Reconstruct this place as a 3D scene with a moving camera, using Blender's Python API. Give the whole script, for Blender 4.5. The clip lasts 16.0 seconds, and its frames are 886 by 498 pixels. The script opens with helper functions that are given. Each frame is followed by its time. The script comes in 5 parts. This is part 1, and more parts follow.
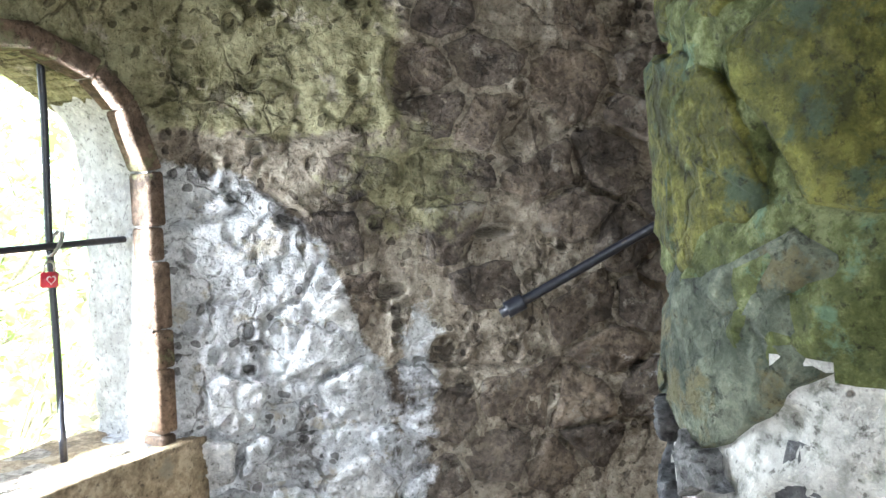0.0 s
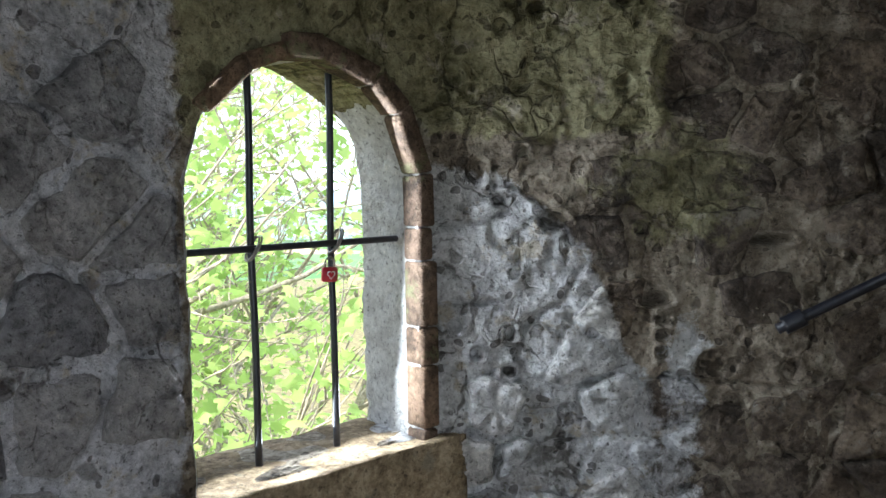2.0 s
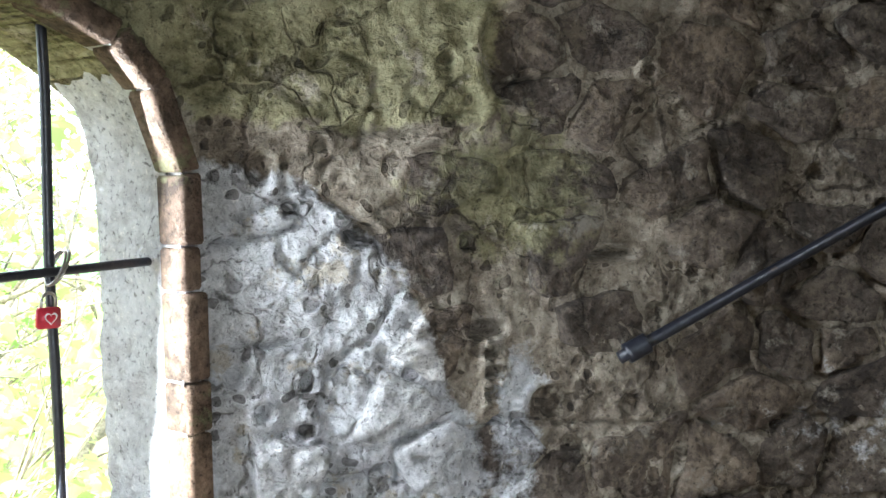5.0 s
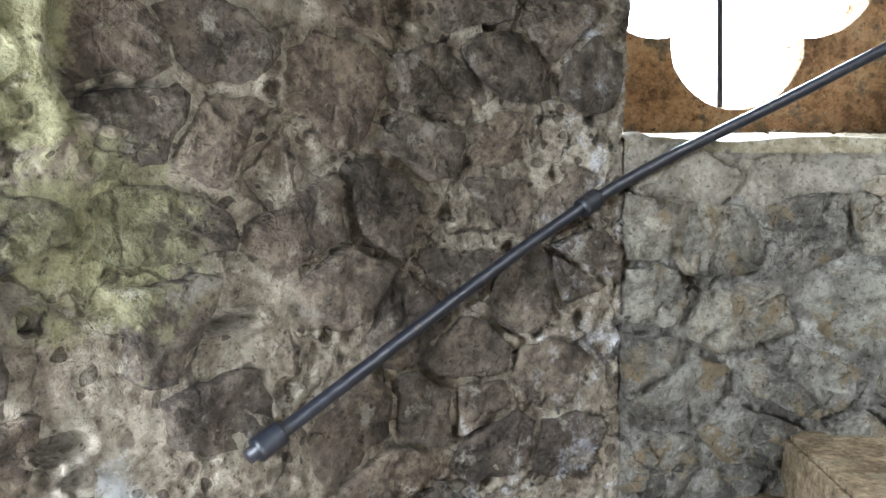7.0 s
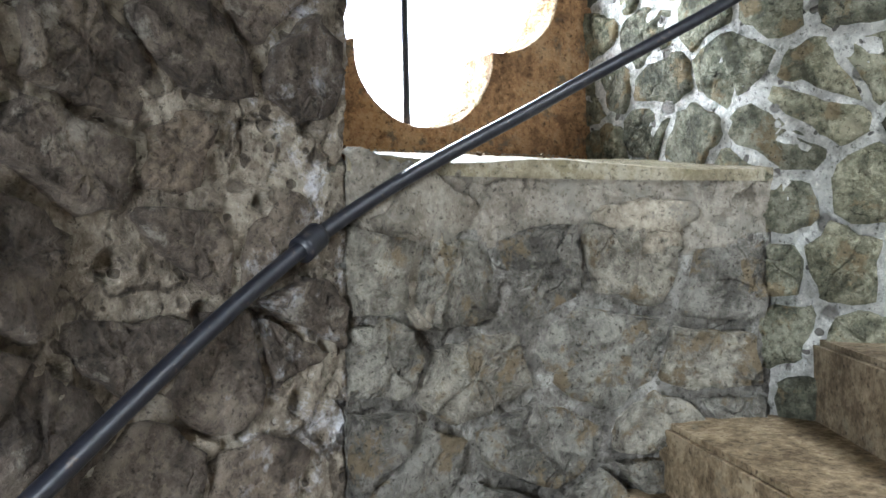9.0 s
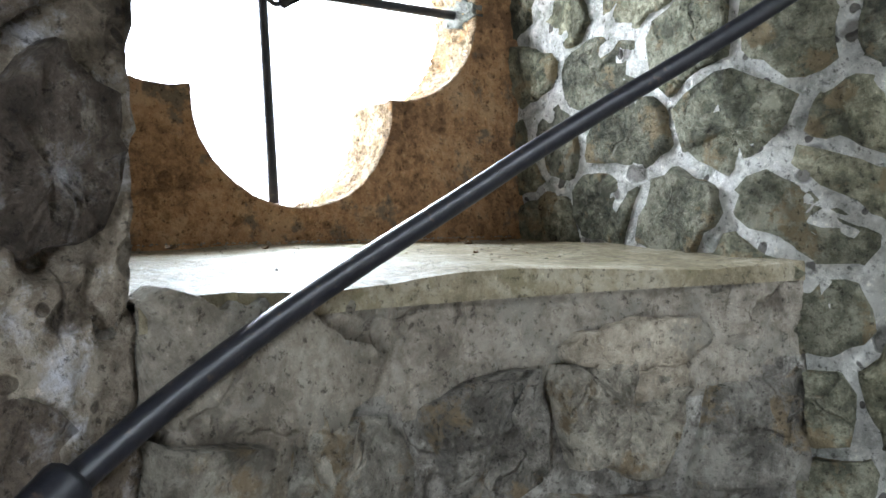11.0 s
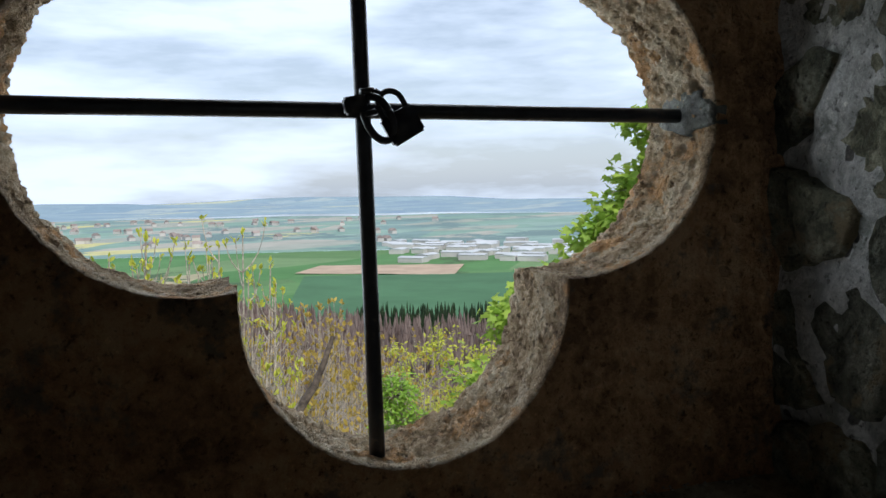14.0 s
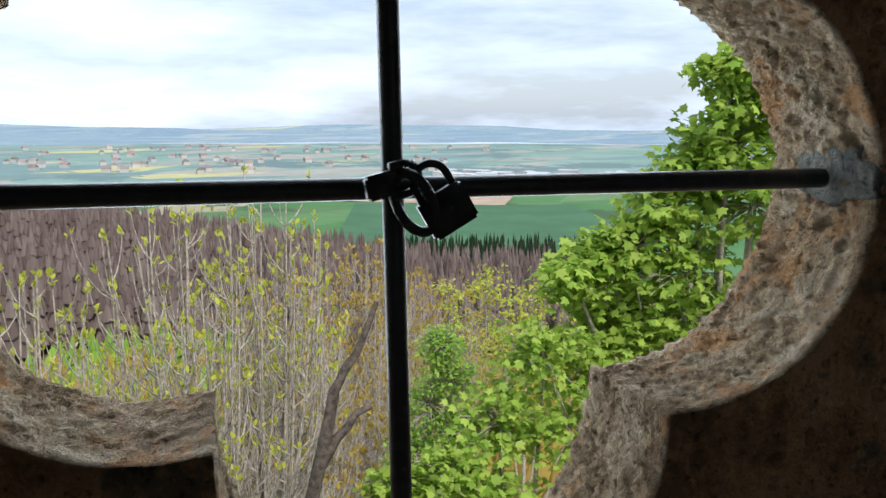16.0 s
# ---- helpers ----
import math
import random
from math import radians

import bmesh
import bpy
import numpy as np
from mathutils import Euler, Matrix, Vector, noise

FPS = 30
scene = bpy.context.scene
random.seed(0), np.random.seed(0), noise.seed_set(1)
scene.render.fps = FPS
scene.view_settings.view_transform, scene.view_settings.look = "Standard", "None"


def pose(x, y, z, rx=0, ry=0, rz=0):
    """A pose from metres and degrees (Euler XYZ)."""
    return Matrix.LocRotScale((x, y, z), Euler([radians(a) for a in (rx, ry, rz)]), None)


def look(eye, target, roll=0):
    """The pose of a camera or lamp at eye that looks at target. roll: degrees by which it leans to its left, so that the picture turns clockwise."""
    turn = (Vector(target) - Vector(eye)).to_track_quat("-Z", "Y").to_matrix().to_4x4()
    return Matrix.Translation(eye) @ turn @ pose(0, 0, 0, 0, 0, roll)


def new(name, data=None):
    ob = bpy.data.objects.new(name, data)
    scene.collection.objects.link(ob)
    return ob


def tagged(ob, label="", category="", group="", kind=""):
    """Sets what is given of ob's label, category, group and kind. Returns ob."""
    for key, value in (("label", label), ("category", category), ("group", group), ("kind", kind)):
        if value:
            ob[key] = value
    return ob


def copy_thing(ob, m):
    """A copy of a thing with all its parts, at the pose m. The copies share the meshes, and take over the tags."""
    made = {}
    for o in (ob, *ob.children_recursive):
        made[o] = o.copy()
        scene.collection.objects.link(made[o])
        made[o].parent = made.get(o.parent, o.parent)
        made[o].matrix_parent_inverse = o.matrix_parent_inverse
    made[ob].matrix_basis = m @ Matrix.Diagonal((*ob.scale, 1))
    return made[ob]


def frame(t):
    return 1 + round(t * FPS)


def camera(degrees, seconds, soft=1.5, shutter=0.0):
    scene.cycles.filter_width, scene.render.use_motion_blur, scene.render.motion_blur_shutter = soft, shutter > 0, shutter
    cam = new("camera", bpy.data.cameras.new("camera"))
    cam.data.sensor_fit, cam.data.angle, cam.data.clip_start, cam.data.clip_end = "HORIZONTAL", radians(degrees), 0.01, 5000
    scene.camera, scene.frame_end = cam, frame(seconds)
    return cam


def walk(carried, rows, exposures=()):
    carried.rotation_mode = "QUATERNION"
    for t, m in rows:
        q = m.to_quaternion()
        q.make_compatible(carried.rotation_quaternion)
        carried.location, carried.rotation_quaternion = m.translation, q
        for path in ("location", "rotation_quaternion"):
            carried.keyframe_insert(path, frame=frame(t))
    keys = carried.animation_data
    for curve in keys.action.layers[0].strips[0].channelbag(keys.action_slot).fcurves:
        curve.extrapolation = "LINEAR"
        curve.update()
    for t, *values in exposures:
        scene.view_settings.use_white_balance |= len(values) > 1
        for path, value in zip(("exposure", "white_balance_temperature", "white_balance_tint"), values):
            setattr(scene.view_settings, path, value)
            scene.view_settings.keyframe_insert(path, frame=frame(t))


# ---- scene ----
# ---- camera ----
LENS = 54.3
cam = camera(LENS, 16.0)
METRES, EYE = 4.0, 1.5
ROWS = [
    (0.0, 0.0, 0.0, 0.0, -0.11, -5.33, 1.18),
    (0.5, -0.005, -0.0014, 0.0004, 3.65, -5.13, 1.21),
    (1.0, -0.0075, 0.0002, -0.001, 7.73, -4.91, 1.17),
    (1.5, -0.0081, 0.0041, -0.0021, 12.43, -4.74, 1.16),
    (2.0, -0.007, 0.0083, -0.0027, 16.76, -4.55, 0.97),
    (2.5, -0.005, 0.0154, -0.0049, 20.06, -4.58, 0.48),
    (3.0, -0.0151, 0.0311, -0.01, 21.62, -4.94, 0.33),
    (5.5, -0.0645, 0.1723, 0.0016, -7.41, -4.99, 0.25),
    (6.0, -0.0675, 0.2048, 0.0015, -14.71, -4.42, -0.07),
    (6.5, -0.0729, 0.2388, 0.0062, -22.25, -3.61, -0.17),
    (7.0, -0.0766, 0.2708, 0.0107, -29.99, -3.6, -0.11),
    (7.5, -0.0731, 0.3047, 0.0097, -35.54, -3.15, -0.14),
    (8.0, -0.0614, 0.3492, 0.0108, -41.87, -2.51, 0.06),
    (8.5, -0.0426, 0.3852, 0.0162, -49.42, -2.4, 0.01),
    (9.0, -0.0193, 0.4294, 0.017, -56.6, -2.1, 0.17),
    (11.5, 0.1863, 0.5522, 0.0770, -63.94, 0.35, 2.2),
    (12.0, 0.2186, 0.5713, 0.0990, -63.09, -0.50, 2.04),
    (12.5, 0.2415, 0.5830, 0.1220, -60.50, -1.01, 2.05),
    (13.0, 0.2673, 0.5913, 0.1398, -58.78, -1.02, 1.89),
    (13.5, 0.2958, 0.6003, 0.1600, -56.28, -1.38, 1.30),
    (14.0, 0.3174, 0.6138, 0.1807, -49.98, -3.76, 0.92),
    (14.5, 0.3414, 0.6343, 0.1916, -47.29, -5.51, 0.75),
    (15.0, 0.3635, 0.6515, 0.2046, -46.19, -6.38, 0.1),
    (15.5, 0.3783, 0.6639, 0.2152, -45.87, -7.42, 0.1),
    (16.0, 0.3826, 0.6712, 0.2256, -46.57, -8.37, -0.1),
]
EXPOSURES = [(0, 3.25), (1.0, 2.9), (1.5, 2.2), (2.0, 1.6), (2.5, 1.15), (3.2, 0.75), (5.3, 3.0), (6.5, 3.6), (7, 3.75), (8, 3.65), (9, 3.4), (11.3, 2.85),
             (12.5, 2.1), (13.0, 1.3), (13.5, -0.1), (14, -0.3), (16, -0.15)]
walk(cam, [(t, pose(METRES * x, METRES * y, EYE + METRES * z, 90 + pitch, roll, yaw)) for t, x, y, z, yaw, pitch, roll in ROWS], EXPOSURES)

# ---- world, sun ----
world = bpy.data.worlds.new("overcast_sky")
scene.world = world
world.use_nodes = True
wn, wl = world.node_tree.nodes, world.node_tree.links
sky = wn.new("ShaderNodeTexSky")
sky.sky_type, sky.sun_disc, sky.sun_elevation, sky.sun_rotation = "NISHITA", False, radians(48), radians(200)
sky.air_density, sky.dust_density = 1.0, 1.5
wtc = wn.new("ShaderNodeTexCoord")
wmap = wn.new("ShaderNodeMapping")
wmap.inputs["Scale"].default_value = (2.2, 2.2, 11.0)
wl.new(wtc.outputs["Generated"], wmap.inputs["Vector"])
wnoise = wn.new("ShaderNodeTexNoise")
wnoise.inputs["Scale"].default_value, wnoise.inputs["Detail"].default_value, wnoise.inputs["Roughness"].default_value = 1.6, 6, 0.55
wl.new(wmap.outputs["Vector"], wnoise.inputs["Vector"])
wramp = wn.new("ShaderNodeValToRGB")
wramp.color_ramp.elements[0].position, wramp.color_ramp.elements[1].position = 0.4, 0.63
wramp.color_ramp.elements[0].color, wramp.color_ramp.elements[1].color = (0.42, 0.42, 0.42, 1), (1, 1, 1, 1)
wl.new(wnoise.outputs["Fac"], wramp.inputs["Fac"])
wmix = wn.new("ShaderNodeMix")
wmix.data_type = "RGBA"
wl.new(wramp.outputs["Color"], wmix.inputs["Factor"])
wl.new(sky.outputs["Color"], wmix.inputs["A"])
wmix.inputs["B"].default_value = (10.0, 11.7, 14.5, 1)
wl.new(wmix.outputs["Result"], wn["Background"].inputs["Color"])
wn["Background"].inputs["Strength"].default_value = 0.114

sun = new("sun", bpy.data.lights.new("sun", "SUN"))
sun.data.energy, sun.data.angle, sun.data.color = 4.6, radians(12), (1, 0.96, 0.9)
sun.matrix_world = look((0, 0, 50), (Vector((0, 0, 50)) - Vector((math.sin(radians(200)) * 0.67, math.cos(radians(200)) * 0.67, 0.74)) * 10))


def daylight(name, place, target, w, h, watts):
    lamp = new(name, bpy.data.lights.new(name, "AREA"))
    lamp.data.shape, lamp.data.size, lamp.data.size_y, lamp.data.energy, lamp.data.color = "RECTANGLE", w, h, watts, (0.77, 0.885, 1.0)
    lamp.matrix_world = look(place, target)
    return lamp


daylight("daylight_rose", (2.33, 3.56, 2.4), (1.8, 2.66, 2.2), 0.9, 0.9, 12)
daylight("daylight_west", (-0.985, 2.0, 1.28), (-0.1, 1.5, 1.15), 0.56, 0.9, 12.5)
# fill lamp added in a doorway that is never seen
daylight("fill_unseen_door", (0.2, -1.3, 1.3), (-1.5, 1.0, 1.2), 1.0, 1.9, 11)
# overhead fill lamp, added to brighten the wall under the sill and the steps
daylight("fill_stairwell", (1.5, 0.35, 3.9), (1.5, 0.6, 0.0), 1.1, 1.1, 25)


# ---- materials ----
def material(name, build, rough=0.9, metal=0.0):
    m = bpy.data.materials.new(name)
    m.use_nodes = True
    b = m.node_tree.nodes["Principled BSDF"]
    b.inputs["Roughness"].default_value, b.inputs["Metallic"].default_value = rough, metal
    b.inputs["Specular IOR Level"].default_value = 0.25
    build(m.node_tree.nodes, m.node_tree.links, b)
    return m


def noise_node(n, l, vec, scale, detail=6, rough=0.6):
    t = n.new("ShaderNodeTexNoise")
    t.inputs["Scale"].default_value, t.inputs["Detail"].default_value, t.inputs["Roughness"].default_value = scale, detail, rough
    l.new(vec, t.inputs["Vector"])
    return t.outputs["Fac"]


def ramp_node(n, l, fac, stops):
    r = n.new("ShaderNodeValToRGB")
    e = r.color_ramp.elements
    while len(e) < len(stops):
        e.new(0.5)
    for k, (p, c) in zip(e, stops):
        k.position, k.color = p, (*c, 1)
    l.new(fac, r.inputs["Fac"])
    return r.outputs["Color"]


def mix_node(n, l, fac, a, b, kind="MIX"):
    m = n.new("ShaderNodeMix")
    m.data_type, m.blend_type = "RGBA", kind
    for key, v in (("Factor", fac), ("A", a), ("B", b)):
        if isinstance(v, bpy.types.NodeSocket):
            l.new(v, m.inputs[key])
        else:
            m.inputs[key].default_value = v if key == "Factor" else (*v, 1)
    return m.outputs["Result"]


def math_node(n, l, op, a, b=0.0):
    m = n.new("ShaderNodeMath")
    m.operation = op
    for i, v in enumerate((a, b)):
        if isinstance(v, bpy.types.NodeSocket):
            l.new(v, m.inputs[i])
        else:
            m.inputs[i].default_value = v
    return m.outputs[0]


def bump_node(n, l, b, height, dist, strength=1.0):
    k = n.new("ShaderNodeBump")
    k.inputs["Strength"].default_value, k.inputs["Distance"].default_value = strength, dist
    l.new(height, k.inputs["Height"])
    l.new(k.outputs["Normal"], b.inputs["Normal"])


def rock(name, dark, mid, pale, lichen=None, lichen_at=0.6, rough=0.92, relief=0.035, pits=0.0, layers=False, grain=38.0, dims=(1.0, 1.0, 1.0), veins=0.0, crumbly=0.3):
    """Weathered stone or mortar: broad tone, grain, blotches of lichen or lime, small round pits with their shade put
    into the colour.
    layers: coats of lime wash, moss and violet-grey with sky light put into it, where the mesh carries them."""
    def build(n, l, b):
        geo = n.new("ShaderNodeNewGeometry")
        pos = geo.outputs["Position"]
        info = n.new("ShaderNodeObjectInfo")
        broad = noise_node(n, l, pos, 5.0, 5, 0.62)
        middle = noise_node(n, l, pos, 14.0, 6, 0.7)
        fine = noise_node(n, l, pos, grain, 8, 0.75)
        tone = math_node(n, l, "ADD", math_node(n, l, "MULTIPLY", broad, 0.3), math_node(n, l, "MULTIPLY", fine, 0.35))
        tone = math_node(n, l, "ADD", tone, math_node(n, l, "MULTIPLY", middle, 0.35))
        col = ramp_node(n, l, tone, [(0.435, dark), (0.5, mid), (0.56, pale)])
        if layers:
            # the third coat's bluish paleness is sky light put into the colour
            for (coat, lo, hi), dim in zip((("lime", (0.44, 0.43, 0.43), (0.9, 0.89, 0.9)), ("moss", (0.165, 0.148, 0.07), (0.47, 0.43, 0.255)), ("violet", (0.32, 0.315, 0.34), (0.86, 0.845, 0.89))), dims):
                lo, hi = tuple(c * dim for c in lo), tuple(c * dim for c in hi)
                at = n.new("ShaderNodeAttribute")
                at.attribute_name = coat
                edge = math_node(n, l, "ADD", at.outputs["Fac"], math_node(n, l, "MULTIPLY", math_node(n, l, "SUBTRACT", middle, 0.5), 1.5))
                cover = ramp_node(n, l, edge, [(0.4, (0, 0, 0)), (0.62, (0.93, 0.93, 0.93))])
                col = mix_node(n, l, cover, col, ramp_node(n, l, tone, [(0.42, lo), (0.56, hi)]))
        shade = ramp_node(n, l, info.outputs["Random"], [(0.0, (0.68, 0.67, 0.68)), (0.5, (0.95, 0.95, 0.95)), (1.0, (1.2, 1.15, 1.08))])
        col = mix_node(n, l, 1.0, col, shade, "MULTIPLY")
        if lichen:
            spot = noise_node(n, l, pos, 9.0, 7, 0.7)
            mask = ramp_node(n, l, spot, [(lichen_at - 0.04, (0, 0, 0)), (lichen_at + 0.03, (0.85, 0.85, 0.85))])
            col = mix_node(n, l, mask, col, lichen)
        height = math_node(n, l, "ADD", math_node(n, l, "MULTIPLY", fine, 0.8), math_node(n, l, "MULTIPLY", middle, 1.1))
        grit = noise_node(n, l, pos, 150.0, 3, 0.6)
        lump = n.new("ShaderNodeTexVoronoi")
        lump.inputs["Scale"].default_value, lump.inputs["Randomness"].default_value = 46.0, 1.0
        l.new(pos, lump.inputs["Vector"])
        lumpy = math_node(n, l, "MULTIPLY", lump.outputs["Distance"], noise_node(n, l, pos, 6.0, 3, 0.6))
        height = math_node(n, l, "SUBTRACT", height, math_node(n, l, "MULTIPLY", lumpy, 0.55))
        # shade between the lumps, put into the colour; crumbly sets how much
        crevice_shade = ramp_node(n, l, math_node(n, l, "ADD", lumpy, math_node(n, l, "MULTIPLY", grit, 0.25)), [(0.36, (1.06, 1.06, 1.06)), (0.52, (0.6, 0.58, 0.56))])
        col = mix_node(n, l, crumbly, col, crevice_shade, "MULTIPLY")
        height = math_node(n, l, "ADD", height, math_node(n, l, "MULTIPLY", grit, 0.25))
        if pits:
            warp = n.new("ShaderNodeVectorMath")
            warp.operation = "MULTIPLY_ADD"
            tex = n.new("ShaderNodeTexNoise")
            tex.inputs["Scale"].default_value = 16.0
            l.new(pos, tex.inputs["Vector"])
            l.new(tex.outputs["Color"], warp.inputs[0])
            warp.inputs[1].default_value = (0.05, 0.05, 0.05)
            l.new(pos, warp.inputs[2])
            v = n.new("ShaderNodeTexVoronoi")
            v.inputs["Scale"].default_value = 10.0
            l.new(warp.outputs[0], v.inputs["Vector"])
            size = math_node(n, l, "MULTIPLY", broad, 0.3)
            d = math_node(n, l, "SUBTRACT", v.outputs["Distance"], size)
            # pit floors are darkened in colour too, standing for the shade in them
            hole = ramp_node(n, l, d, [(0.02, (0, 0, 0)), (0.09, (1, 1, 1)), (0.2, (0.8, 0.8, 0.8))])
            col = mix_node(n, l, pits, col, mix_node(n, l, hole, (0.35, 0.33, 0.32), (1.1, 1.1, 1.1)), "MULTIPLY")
            height = math_node(n, l, "ADD", height, math_node(n, l, "MULTIPLY", hole, 0.7 * pits))
            pin = n.new("ShaderNodeTexVoronoi")
            pin.inputs["Scale"].default_value = 23.0
            l.new(warp.outputs[0], pin.inputs["Vector"])
            chance = n.new("ShaderNodeSeparateColor")
            l.new(pin.outputs["Color"], chance.inputs["Color"])
            reach = math_node(n, l, "SUBTRACT", pin.outputs["Distance"], math_node(n, l, "MULTIPLY", math_node(n, l, "SUBTRACT", chance.outputs[0], 0.55), 0.75))
            # pinholes carry painted shade in the colour besides their relief
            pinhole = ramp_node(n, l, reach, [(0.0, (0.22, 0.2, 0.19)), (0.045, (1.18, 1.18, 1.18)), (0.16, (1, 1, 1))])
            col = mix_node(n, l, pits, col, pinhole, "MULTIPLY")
            height = math_node(n, l, "ADD", height, math_node(n, l, "MULTIPLY", pinhole, 0.45 * pits))
        speck = ramp_node(n, l, noise_node(n, l, pos, 75.0, 4, 0.7), [(0.33, (0.35, 0.34, 0.33)), (0.44, (1, 1, 1)), (0.6, (1, 1, 1)), (0.69, (1.4, 1.38, 1.35))])
        col = mix_node(n, l, 1.0, col, speck, "MULTIPLY")
        if veins:
            tex = n.new("ShaderNodeTexNoise")
            tex.inputs["Scale"].default_value, tex.inputs["Detail"].default_value = 7.0, 5.0
            l.new(pos, tex.inputs["Vector"])
            bend = n.new("ShaderNodeVectorMath")
            bend.operation = "MULTIPLY_ADD"
            l.new(tex.outputs["Color"], bend.inputs[0])
            bend.inputs[1].default_value = (0.16, 0.16, 0.16)
            l.new(pos, bend.inputs[2])
            cell = n.new("ShaderNodeTexVoronoi")
            cell.feature = "DISTANCE_TO_EDGE"
            cell.inputs["Scale"].default_value = 5.5
            l.new(bend.outputs[0], cell.inputs["Vector"])
            gap = math_node(n, l, "ADD", cell.outputs["Distance"], math_node(n, l, "MULTIPLY", math_node(n, l, "SUBTRACT", broad, 0.47), 0.35))
            line = ramp_node(n, l, gap, [(0.0, (0.3, 0.28, 0.26)), (0.03, (1, 1, 1))])
            col = mix_node(n, l, veins, col, line, "MULTIPLY")
            height = math_node(n, l, "ADD", height, math_node(n, l, "MULTIPLY", line, 0.5))
        l.new(col, b.inputs["Base Color"])
        bump_node(n, l, b, height, relief)
    return material(name, build, rough)


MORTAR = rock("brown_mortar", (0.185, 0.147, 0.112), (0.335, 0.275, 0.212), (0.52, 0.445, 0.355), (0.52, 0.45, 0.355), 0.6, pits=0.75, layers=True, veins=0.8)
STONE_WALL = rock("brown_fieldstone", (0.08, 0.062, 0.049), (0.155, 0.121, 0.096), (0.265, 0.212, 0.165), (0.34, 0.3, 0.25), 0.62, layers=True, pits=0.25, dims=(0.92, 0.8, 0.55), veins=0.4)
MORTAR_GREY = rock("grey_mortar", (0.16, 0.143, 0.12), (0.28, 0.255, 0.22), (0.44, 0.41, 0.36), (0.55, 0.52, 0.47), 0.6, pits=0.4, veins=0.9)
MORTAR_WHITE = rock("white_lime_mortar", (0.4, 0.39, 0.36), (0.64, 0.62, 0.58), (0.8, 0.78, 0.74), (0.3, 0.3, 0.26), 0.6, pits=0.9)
STONE_GREY = rock("grey_hewn_stone", (0.16, 0.145, 0.12), (0.3, 0.275, 0.235), (0.47, 0.435, 0.37), (0.27, 0.2, 0.12), 0.575, relief=0.05, veins=0.55)
STONE_GREEN = rock("green_grey_stone", (0.1, 0.1, 0.07), (0.225, 0.218, 0.155), (0.42, 0.4, 0.3), (0.28, 0.21, 0.12), 0.575, relief=0.05, veins=0.4)
STONE_VIOLET = rock("dark_slate_stone", (0.06, 0.06, 0.065), (0.12, 0.12, 0.125), (0.22, 0.22, 0.225), (0.35, 0.35, 0.36), 0.62)
# green stone with its colour darkened against the strong lamp light on the pillar
STONE_GREEN_DIM = rock("dimmed_green_stone", (0.04, 0.05, 0.035), (0.085, 0.1, 0.075), (0.16, 0.175, 0.135), (0.14, 0.12, 0.06), 0.58, veins=0.3)
STONE_ALGAE = rock("algae_green_stone", (0.035, 0.037, 0.006), (0.082, 0.082, 0.014), (0.16, 0.155, 0.035), (0.05, 0.075, 0.045), 0.57, veins=0.4)
SANDSTONE = rock("orange_sandstone", (0.28, 0.155, 0.08), (0.56, 0.31, 0.15), (0.7, 0.44, 0.24), (0.17, 0.135, 0.1), 0.59, pits=0.35, relief=0.02, crumbly=0.0)
SANDSTONE_CUT = rock("weathered_sandstone_reveal", (0.3, 0.19, 0.1), (0.64, 0.45, 0.265), (0.84, 0.67, 0.46), (0.58, 0.3, 0.12), 0.57, relief=0.07, grain=70.0, crumbly=0.0)
BRICK_RED = rock("red_brown_sandstone", (0.12, 0.085, 0.05), (0.23, 0.17, 0.105), (0.35, 0.275, 0.185), (0.2, 0.16, 0.11), 0.61, relief=0.012)
BRICK_DARK = rock("dark_weathered_brick", (0.09, 0.06, 0.042), (0.19, 0.125, 0.085), (0.3, 0.2, 0.14), (0.2, 0.19, 0.1), 0.6)
CEMENT = rock("smooth_cement_render", (0.24, 0.2, 0.125), (0.385, 0.33, 0.22), (0.51, 0.455, 0.34), (0.2, 0.17, 0.1), 0.6, rough=0.55, relief=0.01)
CEMENT_PALE = rock("pale_patchy_plaster", (0.19, 0.163, 0.128), (0.3, 0.262, 0.212), (0.42, 0.375, 0.31), (0.24, 0.22, 0.185), 0.56, relief=0.012, veins=0.5)
PALE_REVEAL = rock("pale_rough_render", (0.6, 0.575, 0.54), (0.78, 0.76, 0.72), (0.86, 0.84, 0.8), relief=0.05)


def iron_build(n, l, b):
    geo = n.new("ShaderNodeNewGeometry")
    t = noise_node(n, l, geo.outputs["Position"], 60, 5, 0.6)
    l.new(ramp_node(n, l, t, [(0.4, (0.008, 0.009, 0.014)), (0.62, (0.016, 0.017, 0.024)), (0.72, (0.07, 0.05, 0.04))]), b.inputs["Base Color"])
    bump_node(n, l, b, t, 0.002, 0.5)


IRON = material("black_painted_iron", iron_build, 0.4, 0.0)
IRON.node_tree.nodes["Principled BSDF"].inputs["Specular IOR Level"].default_value = 0.5


def plain(name, colour, rough=0.5, metal=0.0, vary=0.25, scale=20):
    def build(n, l, b):
        geo = n.new("ShaderNodeNewGeometry")
        t = noise_node(n, l, geo.outputs["Position"], scale, 4, 0.6)
        lo, hi = [c * (1 - vary) for c in colour], [c * (1 + vary) for c in colour]
        l.new(ramp_node(n, l, t, [(0.35, lo), (0.65, hi)]), b.inputs["Base Color"])
    return material(name, build, rough, metal)


STEEL = plain("tarnished_steel", (0.32, 0.3, 0.28), 0.45, 0.9)
RED_PAINT = plain("red_lacquer", (0.5, 0.03, 0.05), 0.35)
WHITE_PAINT = plain("white_print", (0.75, 0.7, 0.7), 0.5)


